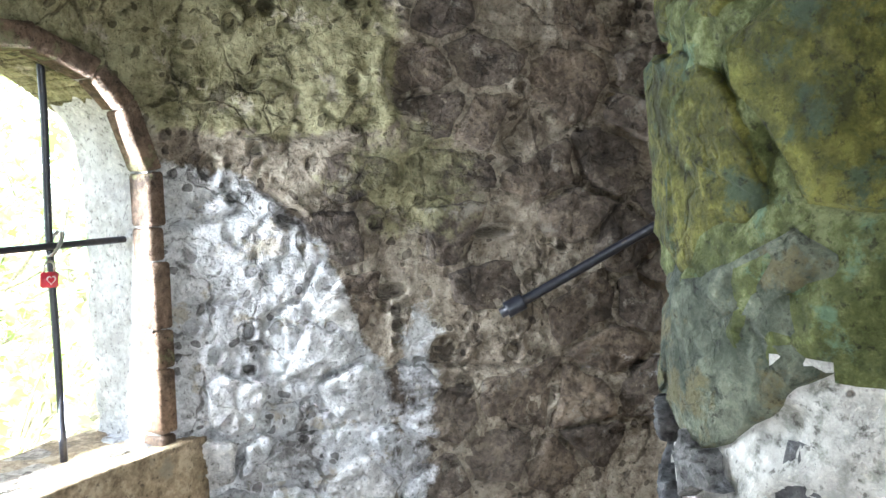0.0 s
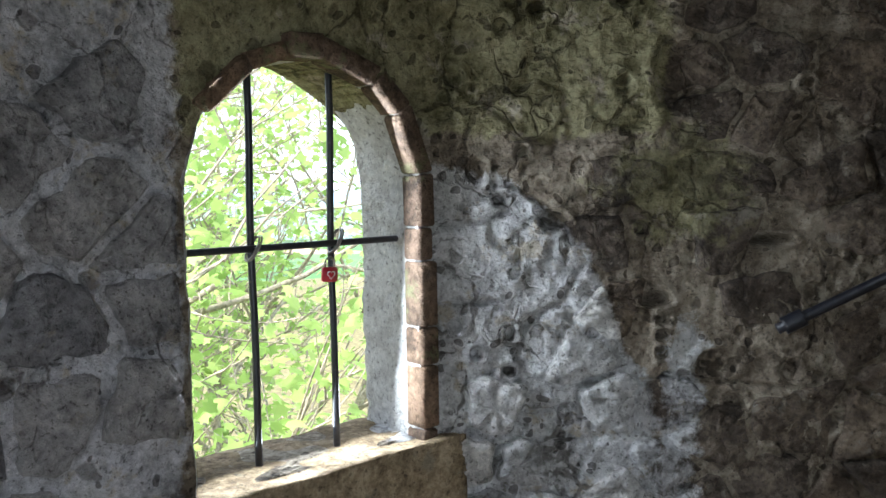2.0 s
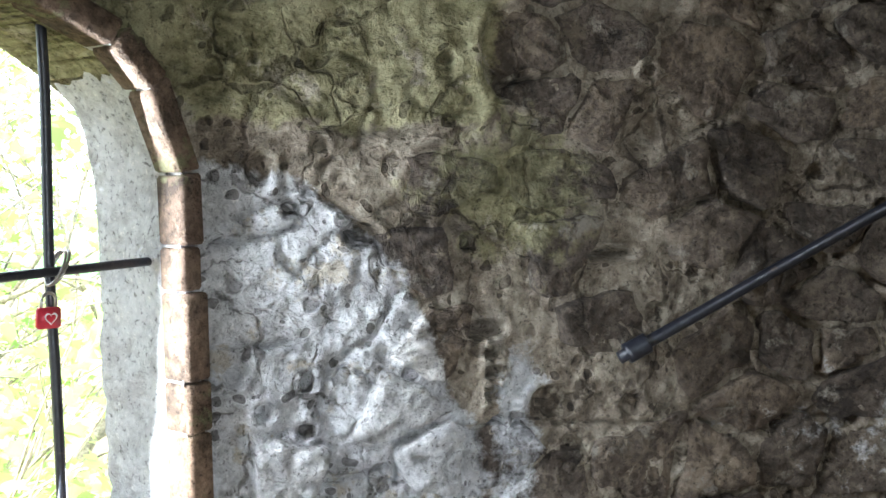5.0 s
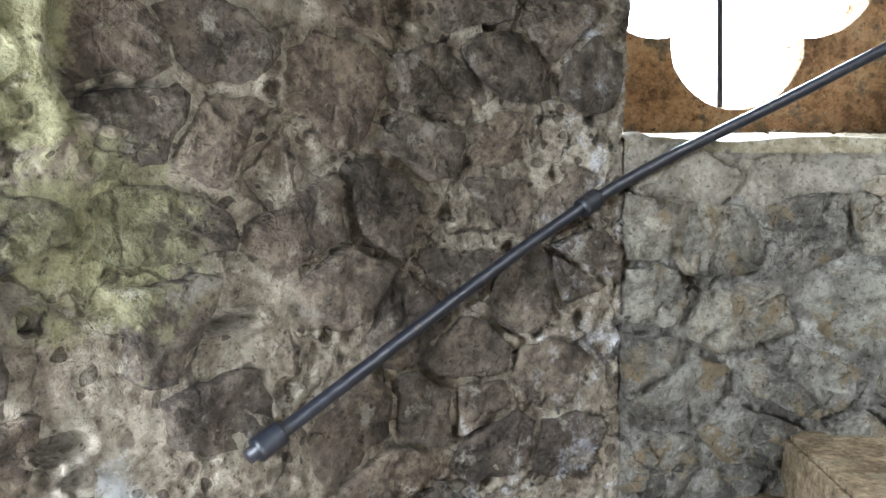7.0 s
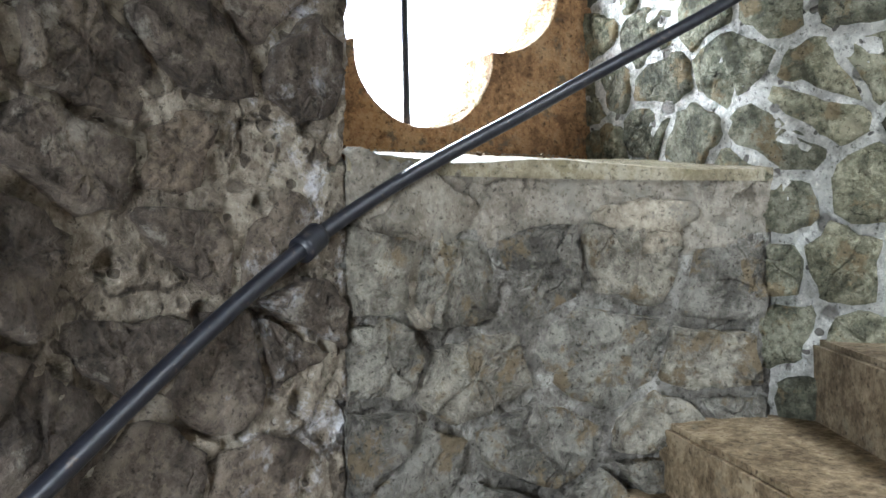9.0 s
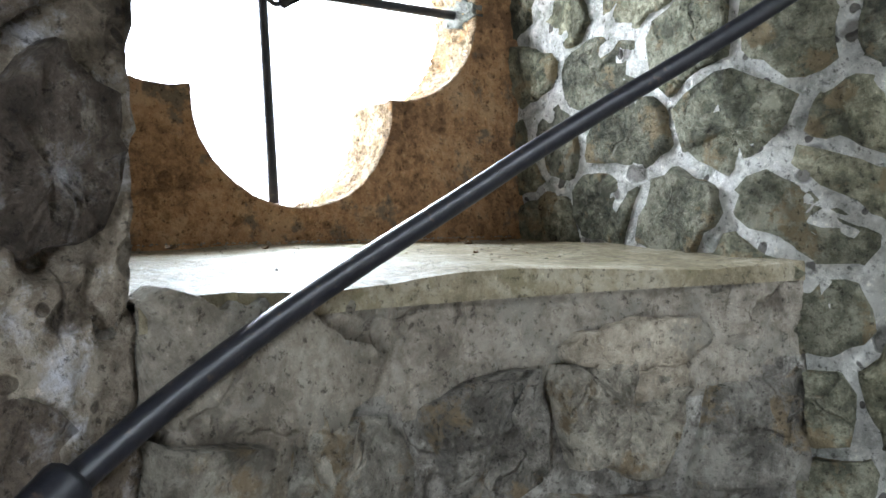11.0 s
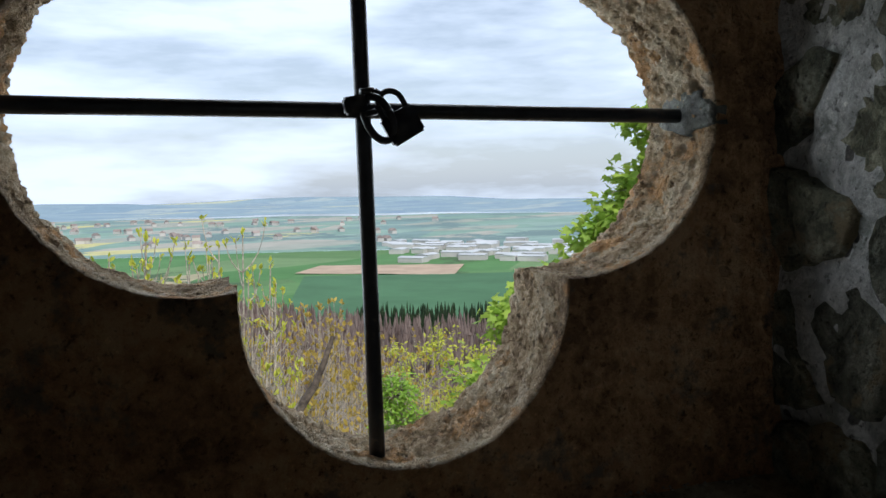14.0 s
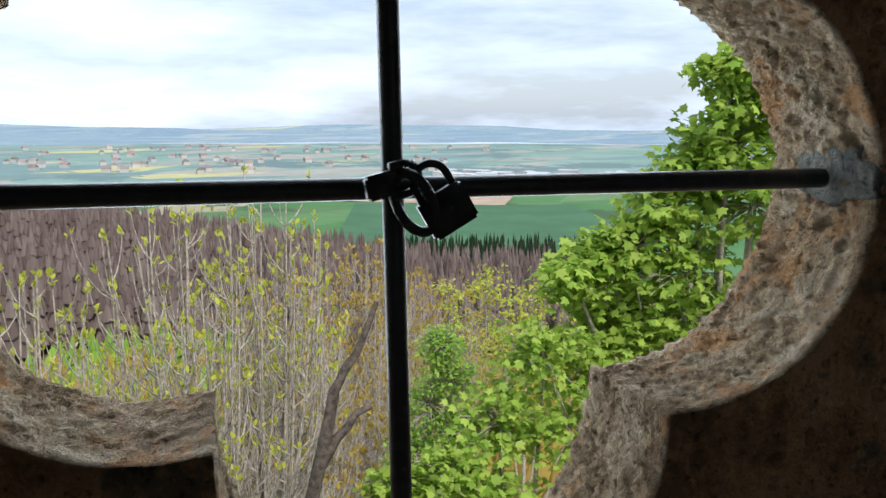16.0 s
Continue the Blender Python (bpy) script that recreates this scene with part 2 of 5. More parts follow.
def leaf_material(name, lo, hi):
    def build(n, l, b):
        geo = n.new("ShaderNodeNewGeometry")
        col = ramp_node(n, l, geo.outputs["Random Per Island"], [(0.0, lo), (1.0, hi)])
        l.new(col, b.inputs["Base Color"])
        tr = n.new("ShaderNodeBsdfTranslucent")
        l.new(col, tr.inputs["Color"])
        mx = n.new("ShaderNodeMixShader")
        mx.inputs[0].default_value = 0.5
        l.new(b.outputs[0], mx.inputs[1])
        l.new(tr.outputs[0], mx.inputs[2])
        l.new(mx.outputs[0], n["Material Output"].inputs["Surface"])
    return material(name, build, 0.55)


LEAF_FRESH = leaf_material("fresh_maple_leaves", (0.22, 0.37, 0.05), (0.45, 0.58, 0.11))
# maple leaf colour lightened to stand for the glare outside the west window
LEAF_GLARE = leaf_material("glare_lightened_maple_leaves", (0.26, 0.42, 0.11), (0.5, 0.64, 0.24))
LEAF_BUD = leaf_material("yellow_green_buds", (0.4, 0.44, 0.05), (0.6, 0.6, 0.1))
LEAF_DENSE = leaf_material("dense_green_leaves", (0.19, 0.36, 0.05), (0.38, 0.56, 0.1))
LEAF_OLIVE = leaf_material("olive_spring_leaves", (0.38, 0.28, 0.06), (0.56, 0.41, 0.1))
LEAF_DARK = leaf_material("dark_conifer_needles", (0.02, 0.045, 0.02), (0.05, 0.08, 0.035))
LEAF_DEAD = leaf_material("grey_brown_dead_needles", (0.2, 0.145, 0.13), (0.33, 0.26, 0.23))
BARK = plain("grey_brown_bark", (0.34, 0.3, 0.25), 0.9, 0, 0.4, 30)


# ---- building helpers ----
def mesh_of(name, verts, faces, smooth=True):
    me = bpy.data.meshes.new(name)
    me.from_pydata([tuple(map(float, v)) for v in verts], [], [tuple(map(int, f)) for f in faces])
    if smooth:
        me.polygons.foreach_set("use_smooth", [True] * len(me.polygons))
    me.update()
    return me


def solid(name, verts, faces, mat, parent=None, label="", smooth=True):
    ob = new(name, mesh_of(name, verts, faces, smooth))
    for m in (mat if isinstance(mat, (list, tuple)) else [mat]):
        ob.data.materials.append(m)
    ob.parent = parent
    if label:
        ob["label"] = label
    return ob


def part(name, bm, mat, parent=None, label="", smooth=True):
    me = bpy.data.meshes.new(name)
    bm.to_mesh(me)
    bm.free()
    if smooth:
        me.polygons.foreach_set("use_smooth", [True] * len(me.polygons))
    me.materials.append(mat)
    ob = new(name, me)
    ob.parent = parent
    if label:
        ob["label"] = label
    return ob


def hash_grid(seed, shape=(64, 64, 64)):
    return np.random.RandomState(seed).rand(*shape)


GRID = hash_grid(7)


def value_noise(p, scale, octaves=4, rough=0.55, offset=0.0):
    """Smooth fractal noise in -1..1 at points p (n x 3)."""
    p = np.asarray(p, float) * scale + offset
    total, amp, norm = np.zeros(len(p)), 1.0, 0.0
    for _ in range(octaves):
        i = np.floor(p).astype(int)
        f = p - i
        f = f * f * (3 - 2 * f)
        v = 0
        for dx in (0, 1):
            for dy in (0, 1):
                for dz in (0, 1):
                    w = np.where(dx, f[:, 0], 1 - f[:, 0]) * np.where(dy, f[:, 1], 1 - f[:, 1]) * np.where(dz, f[:, 2], 1 - f[:, 2])
                    v = v + w * GRID[(i[:, 0] + dx) % 64, (i[:, 1] + dy) % 64, (i[:, 2] + dz) % 64]
        total += amp * (2 * v - 1)
        norm += amp
        amp *= rough
        p = p * 2.03 + 11.7
    return total / norm


def tube(points, radius, sides=10, name="tube", taper=None):
    """A bmesh rod along points."""
    bm = bmesh.new()
    pts = [Vector(p) for p in points]
    rings = []
    for i, p in enumerate(pts):
        d = (pts[min(i + 1, len(pts) - 1)] - pts[max(i - 1, 0)]).normalized()
        a = d.cross(Vector((0, 0, 1)) if abs(d.z) < 0.9 else Vector((1, 0, 0))).normalized()
        b = d.cross(a)
        r = radius if taper is None else radius * (1 + (taper - 1) * i / (len(pts) - 1))
        rings.append([bm.verts.new(p + (a * math.cos(2 * math.pi * k / sides) + b * math.sin(2 * math.pi * k / sides)) * r) for k in range(sides)])
    for ra, rb in zip(rings, rings[1:]):
        for k in range(sides):
            bm.faces.new((ra[k], ra[(k + 1) % sides], rb[(k + 1) % sides], rb[k]))
    bm.faces.new(rings[0][::-1])
    bm.faces.new(rings[-1])
    return bm


class Run:
    """A wall's inner line on the plan: smooth through its points, by length. The room lies to the right of its direction."""
    def __init__(self, pts, smooth=True, lean=None):
        p = np.array(pts, float)
        if smooth:
            q = np.vstack([2 * p[0] - p[1], p, 2 * p[-1] - p[-2]])
            out = []
            for i in range(1, len(q) - 2):
                for t in np.linspace(0, 1, 24, endpoint=False):
                    a, b, c, d = q[i - 1], q[i], q[i + 1], q[i + 2]
                    out.append(0.5 * (2 * b + (c - a) * t + (2 * a - 5 * b + 4 * c - d) * t * t + (3 * b - a - 3 * c + d) * t ** 3))
            p = np.array(out + [p[-1]])
        self.p = p
        self.s = np.concatenate([[0], np.cumsum(np.linalg.norm(np.diff(p, axis=0), axis=1))])
        self.length = self.s[-1]
        self.lean, self.coats = lean, None

    def xy(self, s):
        return np.stack([np.interp(s, self.s, self.p[:, 0]), np.interp(s, self.s, self.p[:, 1])], -1)

    def at(self, s, z, out=0.0):
        """Points at length s and height z, out metres into the room."""
        s, z = np.asarray(s, float), np.asarray(z, float)
        d = self.xy(s + 0.02) - self.xy(s - 0.02)
        d /= np.linalg.norm(d, axis=-1, keepdims=True) + 1e-9
        o = out + (self.lean(s, z) if self.lean else 0.0)
        q = self.xy(s) + np.stack([d[..., 1], -d[..., 0]], -1) * np.asarray(o)[..., None]
        return np.concatenate([q, (z + 0 * s)[..., None]], -1)

    def near(self, x, y):
        return self.s[np.argmin(np.hypot(self.p[:, 0] - x, self.p[:, 1] - y))]


def wall_sheet(name, run, z0, z1, mats, choose, step=0.022, rough=0.024, hole=None, snap=None, s0=None, s1=None, depth=0.45, dents=(), cracks=0.02, fine=None, gaps=(), extra=None):
    """The mortar face of a wall with relief, closed by a back and edges to its thickness."""
    s0, s1 = 0 if s0 is None else s0, run.length if s1 is None else s1
    ns, nz = max(2, int((s1 - s0) / step)), max(2, int((z1 - z0) / step))
    gs, gz = np.linspace(s0, s1, ns + 1), np.linspace(z0, z1, nz + 1)
    if fine:
        a, b, c, d, small = fine
        gs = np.concatenate([gs[gs < a - step / 2], np.arange(a, b, small), gs[gs > b + small / 2]])
        gz = np.concatenate([gz[gz < c - step / 2], np.arange(c, d, small), gz[gz > d + small / 2]])
        ns, nz = len(gs) - 1, len(gz) - 1
    S, Z = np.meshgrid(gs, gz, indexing="ij")
    S, Z = S.ravel(), Z.ravel()
    idx = np.arange((ns + 1) * (nz + 1)).reshape(ns + 1, nz + 1)
    quads = np.stack([idx[:-1, :-1], idx[:-1, 1:], idx[1:, 1:], idx[1:, :-1]], -1).reshape(-1, 4)
    if hole:
        keep = ~hole(S[quads].mean(1), Z[quads].mean(1))
        quads = quads[keep]
        S, Z = snap(S, Z)
    base = run.at(S, Z)
    h = rough * (value_noise(base, 4.5, 3) * 1.2 + 0.7 * value_noise(base, 19, 3, offset=5)) + 0.007 * value_noise(base, 48, 2, offset=9)
    line = value_noise(base, 2.6, 4, 0.6, offset=21)
    h = h - cracks * np.exp(-(line / 0.016) ** 2) * (value_noise(base, 1.7, 2, offset=31) > -0.15)
    for ds, dz, rs, rz, deep in dents:
        q = ((S - ds) / rs) ** 2 + ((Z - dz) / rz) ** 2
        h = h - deep * np.exp(-q ** 2) + 0.3 * abs(deep) * np.exp(-(np.sqrt(q) - 1.5) ** 2 * 6)
    for gap in gaps:
        ws, wz = 0.012 * value_noise(base, 22, 2, offset=2), 0.012 * value_noise(base, 22, 2, offset=14)
        best = np.full(len(S), 9.0)
        for (a, b), (c, d) in zip(gap, gap[1:]):
            t = np.clip(((S + ws - a) * (c - a) + (Z + wz - b) * (d - b)) / ((c - a) ** 2 + (d - b) ** 2), 0, 1)
            best = np.minimum(best, np.hypot(S + ws - a - t * (c - a), Z + wz - b - t * (d - b)))
        h = h - 0.026 * np.exp(-(best / (0.006 + 0.003 * value_noise(base, 9, 2))) ** 2) * (value_noise(base, 6, 2, offset=17) > -0.45)
    if extra:
        h = h + extra(S, Z, base)
    front = run.at(S, Z, h)
    pick = choose(S[quads].mean(1), Z[quads].mean(1))
    coats = run.coats(S, Z) if run.coats else {}
    back = run.at(S, Z, -depth)
    n = len(front)
    bq = quads[:, ::-1] + n
    edges = {}
    for f in quads:
        for a, b in zip(f, np.roll(f, -1)):
            k = (min(a, b), max(a, b))
            edges[k] = None if k in edges else (a, b)
    side = [(b, a, a + n, b + n) for e in edges.values() if e for a, b in [e]]
    coarse = quads.tolist() + bq.tolist() + side
    ob = solid(name, np.vstack([front, back]), coarse, mats)
    mi = np.zeros(len(coarse), int)
    mi[:len(pick)] = pick
    mi[len(pick):2 * len(pick)] = pick
    ob.data.polygons.foreach_set("material_index", mi)
    for coat, value in coats.items():
        ob.data.attributes.new(coat, "FLOAT", "POINT").data.foreach_set("value", np.concatenate([value, value]).astype(np.float32))
    return tagged(ob, kind="structure")


def clip_cell(poly, p, q):
    """The half of poly nearer to p than to q."""
    m, d = (p + q) / 2, q - p
    out = []
    for a, b in zip(poly, np.roll(poly, -1, axis=0)):
        fa, fb = np.dot(a - m, d), np.dot(b - m, d)
        if fa <= 0:
            out.append(a)
        if fa * fb < 0:
            out.append(a + (b - a) * fa / (fa - fb))
    return np.array(out)


def stone_field(run, s0, s1, z0, z1, w, h, seed, joint, proud, parent, pick, skip=None, sides=27, drop=0.0, name="stone", fixed=(), blank=()):
    """Stones of an irregular wall, each an object of its own, set in the mortar."""
    rng = np.random.RandomState(seed)
    seeds = []
    rows = max(1, int(round((z1 - z0) / h)))
    for r in range(-1, rows + 1):
        n = max(1, int(round((s1 - s0) / w)))
        for c in range(-1, n + 1):
            seeds.append((s0 + (c + 0.5 + 0.5 * (r % 2) + rng.uniform(-0.36, 0.36)) * (s1 - s0) / n,
                          z0 + (r + 0.5 + rng.uniform(-0.36, 0.36)) * (z1 - z0) / rows))
    if len(fixed):
        seeds = [q for q in seeds if min(math.hypot(q[0] - a, q[1] - b) for a, b in list(fixed) + list(blank)) > 0.62 * w] + list(fixed) + list(blank)
    seeds = np.array(seeds)
    scale = np.array([1.0, w / h])
    for i, p in enumerate(seeds):
        if not (s0 < p[0] < s1 and z0 < p[1] < z1) or (rng.rand() < drop and tuple(p) not in fixed) or tuple(p) in blank or (skip and skip(*p)):
            continue
        q = p * scale
        poly = np.array([[-1, -1], [1, -1], [1, 1], [-1, 1]]) * 2 * w + q
        for o in seeds:
            if o is not p and abs(o[0] - p[0]) < 2.5 * w and abs(o[1] - p[1]) < 2.5 * h and (o != p).any():
                poly = clip_cell(poly, q, o * scale)
        poly = poly / scale
        c = poly.mean(0)
        corner = np.arctan2(poly[:, 1] - c[1], poly[:, 0] - c[0]) % (2 * math.pi)
        ang = np.sort(np.concatenate([corner, np.linspace(0, 2 * math.pi, max(3, sides - len(corner)), endpoint=False) + rng.uniform(0, 0.3)]) % (2 * math.pi))
        sides_here = len(ang)
        ring = []
        for a in ang:
            d, best = np.array([math.cos(a), math.sin(a)]), 9.0
            for u, v in zip(poly, np.roll(poly, -1, axis=0)):
                e = v - u
                den = d[0] * e[1] - d[1] * e[0]
                if abs(den) > 1e-9:
                    t = ((u - c)[0] * e[1] - (u - c)[1] * e[0]) / den
                    if t > 0:
                        best = min(best, t)
            best = max(0.02, best - joint * rng.uniform(0.5, 1.7)) * rng.uniform(0.91, 1.02)
            ring.append(best)
        ring = np.array(ring)
        ring = 0.6 * ring + 0.2 * np.roll(ring, 1) + 0.2 * np.roll(ring, -1)
        ring = np.minimum(ring, 0.75 * w) * (1 + 0.05 * np.sin(3 * ang + rng.uniform(0, 6)) + 0.04 * np.sin(7 * ang + rng.uniform(0, 6)))
        up = proud * rng.uniform(0.5, 1.4)
        tilt = rng.uniform(-0.12, 0.12, 2)
        vs, vz, vo = [], [], []
        for k, o in ((1.03, -0.04), (1.0, up * 0.5), (0.95, up * 0.95), (0.72, up), (0.4, up)):
            for a, r in zip(ang, ring):
                x, y = math.cos(a) * r * k, math.sin(a) * r * k
                vs.append(c[0] + x)
                vz.append(c[1] + y)
                vo.append(o + (tilt[0] * x + tilt[1] * y + rng.uniform(-0.35, 0.35) * proud if o > 0 else 0))
        vs.append(c[0]), vz.append(c[1]), vo.append(up * 1.02)
        vs, vz = list(np.clip(vs, s0, s1)), list(np.clip(vz, z0 - h, z1))
        pts = run.at(np.array(vs), np.array(vz), np.array(vo))
        m = sides_here
        faces = [(k * m + j, (k + 1) * m + j, (k + 1) * m + (j + 1) % m, k * m + (j + 1) % m) for k in range(4) for j in range(m)]
        faces += [(4 * m + j, 5 * m, 4 * m + (j + 1) % m) for j in range(m)]
        o = pts.mean(0)
        ob = solid(name, pts - o, faces, pick(c[0], c[1], rng), parent)
        ob.location = o
        if run.coats:
            for coat, value in run.coats(np.array(vs), np.array(vz)).items():
                ob.data.attributes.new(coat, "FLOAT", "POINT").data.foreach_set("value", value.astype(np.float32))


# ---- plan ----
WIN_L, WIN_R = Vector((-1.125, 1.69)), Vector((-0.755, 2.28))
WIN_D = (WIN_R - WIN_L).normalized()
WIN_N = Vector((-WIN_D.y, WIN_D.x))
WIN_SILL, WIN_SPRING, WIN_TRIM = 0.78, 1.465, 0.036
CORNER = (1.245, 2.82)
ROSE = Vector((2.14, 3.34, 2.33))
ROSE_U, ROSE_N = Vector((0.857, -0.515, 0)), Vector((0.515, 0.857, 0))
ROSE_IN, ROSE_OUT = -0.09, 0.11
BAR_N = -0.033
SILL_Z = 1.70


def rose(u, n, z=0.0):
    return ROSE + ROSE_U * u + ROSE_N * n + Vector((0, 0, z))


BACK_L, BACK_R = rose(-0.66, ROSE_IN), rose(0.66, ROSE_IN)
RUN_MAIN = Run([(-0.55, -0.75), (-1.05, -0.3), (-1.4, 0.4), (-1.4, 1.15), tuple(WIN_L), tuple((WIN_L + WIN_R) / 2), tuple(WIN_R), (-0.3, 2.5), (0.2, 2.7), (0.75, 2.85), CORNER])
S_WL, S_WR = RUN_MAIN.near(*WIN_L), RUN_MAIN.near(*WIN_R)
S_WC, W_HALF = (S_WL + S_WR - WIN_TRIM) / 2, (S_WR - S_WL - WIN_TRIM) / 2


def vault_lean(s, z):
    near_window = np.exp(-((s - S_WC) / 0.9) ** 2)
    return near_window * 0.55 * np.clip(z - 1.86, 0, 2) ** 1.3


RUN_MAIN.lean = vault_lean


def in_window(s, z):
    a = np.abs(s - S_WC)
    return (z > WIN_SILL) & (a < W_HALF) & ((z < WIN_SPRING) | (np.hypot(s - S_WC, z - WIN_SPRING) < W_HALF))


def snap_window(S, Z):
    S, Z = S.copy(), Z.copy()
    r = np.hypot(S - S_WC, Z - WIN_SPRING)
    arch = (Z >= WIN_SPRING) & (np.abs(r - W_HALF) < 0.018)
    k = np.where(arch, W_HALF / np.maximum(r, 1e-6), 1)
    S2, Z2 = S_WC + (S - S_WC) * k, WIN_SPRING + (Z - WIN_SPRING) * k
    side = (Z < WIN_SPRING) & (Z > WIN_SILL - 0.01) & (np.abs(np.abs(S - S_WC) - W_HALF) < 0.013)
    S2 = np.where(side, S_WC + np.sign(S - S_WC) * W_HALF, S2)
    return S2, Z2


def wobble(s, z, k=3.0, a=0.14):
    p = np.stack([np.asarray(s, float).ravel(), np.asarray(z, float).ravel(), 0 * np.asarray(s, float).ravel()], -1)
    return (a * value_noise(p, k, 3, offset=3)).reshape(np.shape(s))


def soft(v, width=0.12):
    return np.clip(0.5 + v / (2 * width), 0, 1)


def main_coats(s, z):
    """Where lime wash, moss and the violet-grey coat, sky light painted in, lie on the north wall."""
    s, z = np.asarray(s, float), np.asarray(z, float)
    d, w = s - S_WR, wobble(s, z, 2.2, 0.16)
    edge = 0.47 - 0.9 * np.maximum(z - 1.28, 0) - 0.35 * np.minimum(z - 1.28, 0)
    lime = soft(d + 0.1) * soft(edge - d + 0.5 * w, 0.05) * soft(1.56 - 0.3 * d - z + 0.4 * w, 0.05)
    streak = soft(0.07 - abs(d - 0.75 - 0.1 * (z - 1)), 0.05) * soft(1.12 - z) * 0.7
    moss = np.maximum(soft(z - 1.6 + 0.5 * w, 0.04) * soft(0.71 - d + 0.7 * w, 0.05), 0.75 * soft(0.2 - np.hypot((d - 0.72) * 0.8, z - 1.47) + w))
    moss = moss * soft(d + 0.75)
    # left of the window this coat paints in the pale tint of sky light
    violet = np.maximum(soft(S_WL - 0.02 - s, 0.05), 0.35 * soft(d - 1.75, 0.2))
    grey = 0.55 * soft(d - 1.1 + 1.3 * (z - 1.0), 0.25) * soft(1.0 - z, 0.2)
    return {"lime": np.maximum(np.maximum(lime, streak), grey * 0.7), "moss": moss * (1 - violet), "violet": violet}


RUN_MAIN.coats = main_coats
rng = np.random.RandomState(3)
POCKS = [(rng.uniform(S_WR - 0.1, RUN_MAIN.length - 0.05), rng.uniform(0.5, 2.5), r, r * rng.uniform(0.8, 1.3), 0.03) for r in rng.uniform(0.012, 0.028, 130)]
POCKS += [(rng.uniform(S_WL - 1.2, S_WL - 0.05), rng.uniform(0.5, 2.4), r, r * rng.uniform(0.8, 1.3), 0.025) for r in rng.uniform(0.014, 0.03, 40)]
# the row of three holes, the slot and two deep gaps between stones
POCKS += [(S_WR + 0.68, z, 0.019, 0.019, 0.07) for z in (1.085, 1.035, 0.985)]
POCKS += [(S_WR + d, z, rs, rz, deep) for d, z, rs, rz, deep in (
    (0.66, 1.14, 0.04, 0.02, 0.08), (1.0, 1.3, 0.055, 0.014, 0.09), (0.84, 0.95, 0.055, 0.035, 0.03), (0.62, 1.345, 0.02, 0.02, 0.07), (0.36, 1.37, 0.035, 0.025, 0.05),
    (0.47, 0.905, 0.018, 0.018, 0.045), (0.14, 1.0, 0.018, 0.018, 0.05), (0.21, 1.43, 0.018, 0.016, 0.04), (0.7, 1.77, 0.05, 0.09, 0.05), (0.77, 1.69, 0.05, 0.03, 0.05), (1.08, 1.59, 0.045, 0.045, 0.025))]
# open joints and the lower edge of the old plaster, along the wall from the window's edge
GAPS = [[(0.24, 1.6), (0.5, 1.6), (0.64, 1.64)], [(0.23, 1.48), (0.33, 1.42), (0.47, 1.28), (0.57, 1.3)], [(0.31, 0.92), (0.44, 0.94), (0.62, 0.91), (0.8, 0.9), (1.1, 0.86), (1.48, 0.84), (1.65, 0.84)],
        [(0.29, 1.08), (0.39, 1.14), (0.45, 1.24)], [(0.04, 1.37), (0.1, 1.37), (0.23, 1.385)], [(0.12, 0.83), (0.3, 0.82), (0.42, 0.84)], [(0.44, 0.93), (0.44, 0.8)], [(0.6, 0.91), (0.6, 0.76)],
        [(0.0, 1.14), (0.2, 1.15)], [(0.12, 0.72), (0.5, 0.74)], [(0.8, 1.28), (1.06, 1.31)], [(1.3, 0.84), (1.33, 0.74)]]
GAPS = [[(S_WR + d, z) for d, z in g] for g in GAPS]


def old_plaster(s, z, p):
    """The olive plaster over the window stands proud of the wall, the lime wash is crumbly."""
    d, w = s - S_WR, wobble(s, z, 9.0, 0.05)
    ledge = 0.02 * soft(np.minimum(0.69 + 0.2 * (z - 1.75) - d, z - 1.61) + w, 0.012) * soft(d - 0.06, 0.05)
    lime = main_coats(s, z)["lime"] * soft(d + 0.02, 0.03)
    crumb = np.abs(value_noise(p, 26, 3, 0.6, offset=40))
    return ledge - 0.015 * lime * crumb - 0.006 * np.abs(value_noise(p, 34, 2, offset=51))


wall_main = wall_sheet("wall_north", RUN_MAIN, -0.2, 3.6, [MORTAR], lambda s, z: np.zeros(np.shape(s), int), hole=in_window, snap=snap_window, depth=0.25, step=0.02, rough=0.013, dents=POCKS, gaps=GAPS, extra=old_plaster, fine=(S_WL - 0.95, RUN_MAIN.length, 0.6, 2.3, 0.009))
RUN_NICHE_L = Run([(CORNER[0] - 0.01, CORNER[1] + 0.01), (BACK_L.x - 0.02, BACK_L.y + 0.2)], smooth=False,
                  lean=lambda s, z: 0.06 * np.clip((z - 1.8) * 1.6, 0, 1) * np.exp(-(s / 0.16) ** 2))
wall_sheet("wall_niche_side", RUN_NICHE_L, 1.5, 3.6, [MORTAR_GREY], lambda s, z: np.zeros(np.shape(s), int), depth=0.3)
SILL_END = (2.27, 2.24)
RUN_LOW = Run([CORNER, (1.62, 2.74), (1.98, 2.53), SILL_END])
wall_low = wall_sheet("wall_under_sill", RUN_LOW, -0.2, SILL_Z - 0.02, [MORTAR_GREY, CEMENT_PALE],
                      lambda s, z: (z + wobble(s, z, 4, 0.12) > SILL_Z - 0.16).astype(int), rough=0.012, step=0.014)
RUN_EAST = Run([(BACK_R.x + 0.08, BACK_R.y + 0.14), tuple(BACK_R.xy), (2.44, 2.58), SILL_END, (2.34, 1.7), (2.4, 1.0), (2.2, 0.2), (1.7, -0.4), (1.0, -0.75)])
wall_east = wall_sheet("wall_east", RUN_EAST, -0.2, 3.6, [MORTAR_WHITE], lambda s, z: np.zeros(np.shape(s), int), step=0.03)
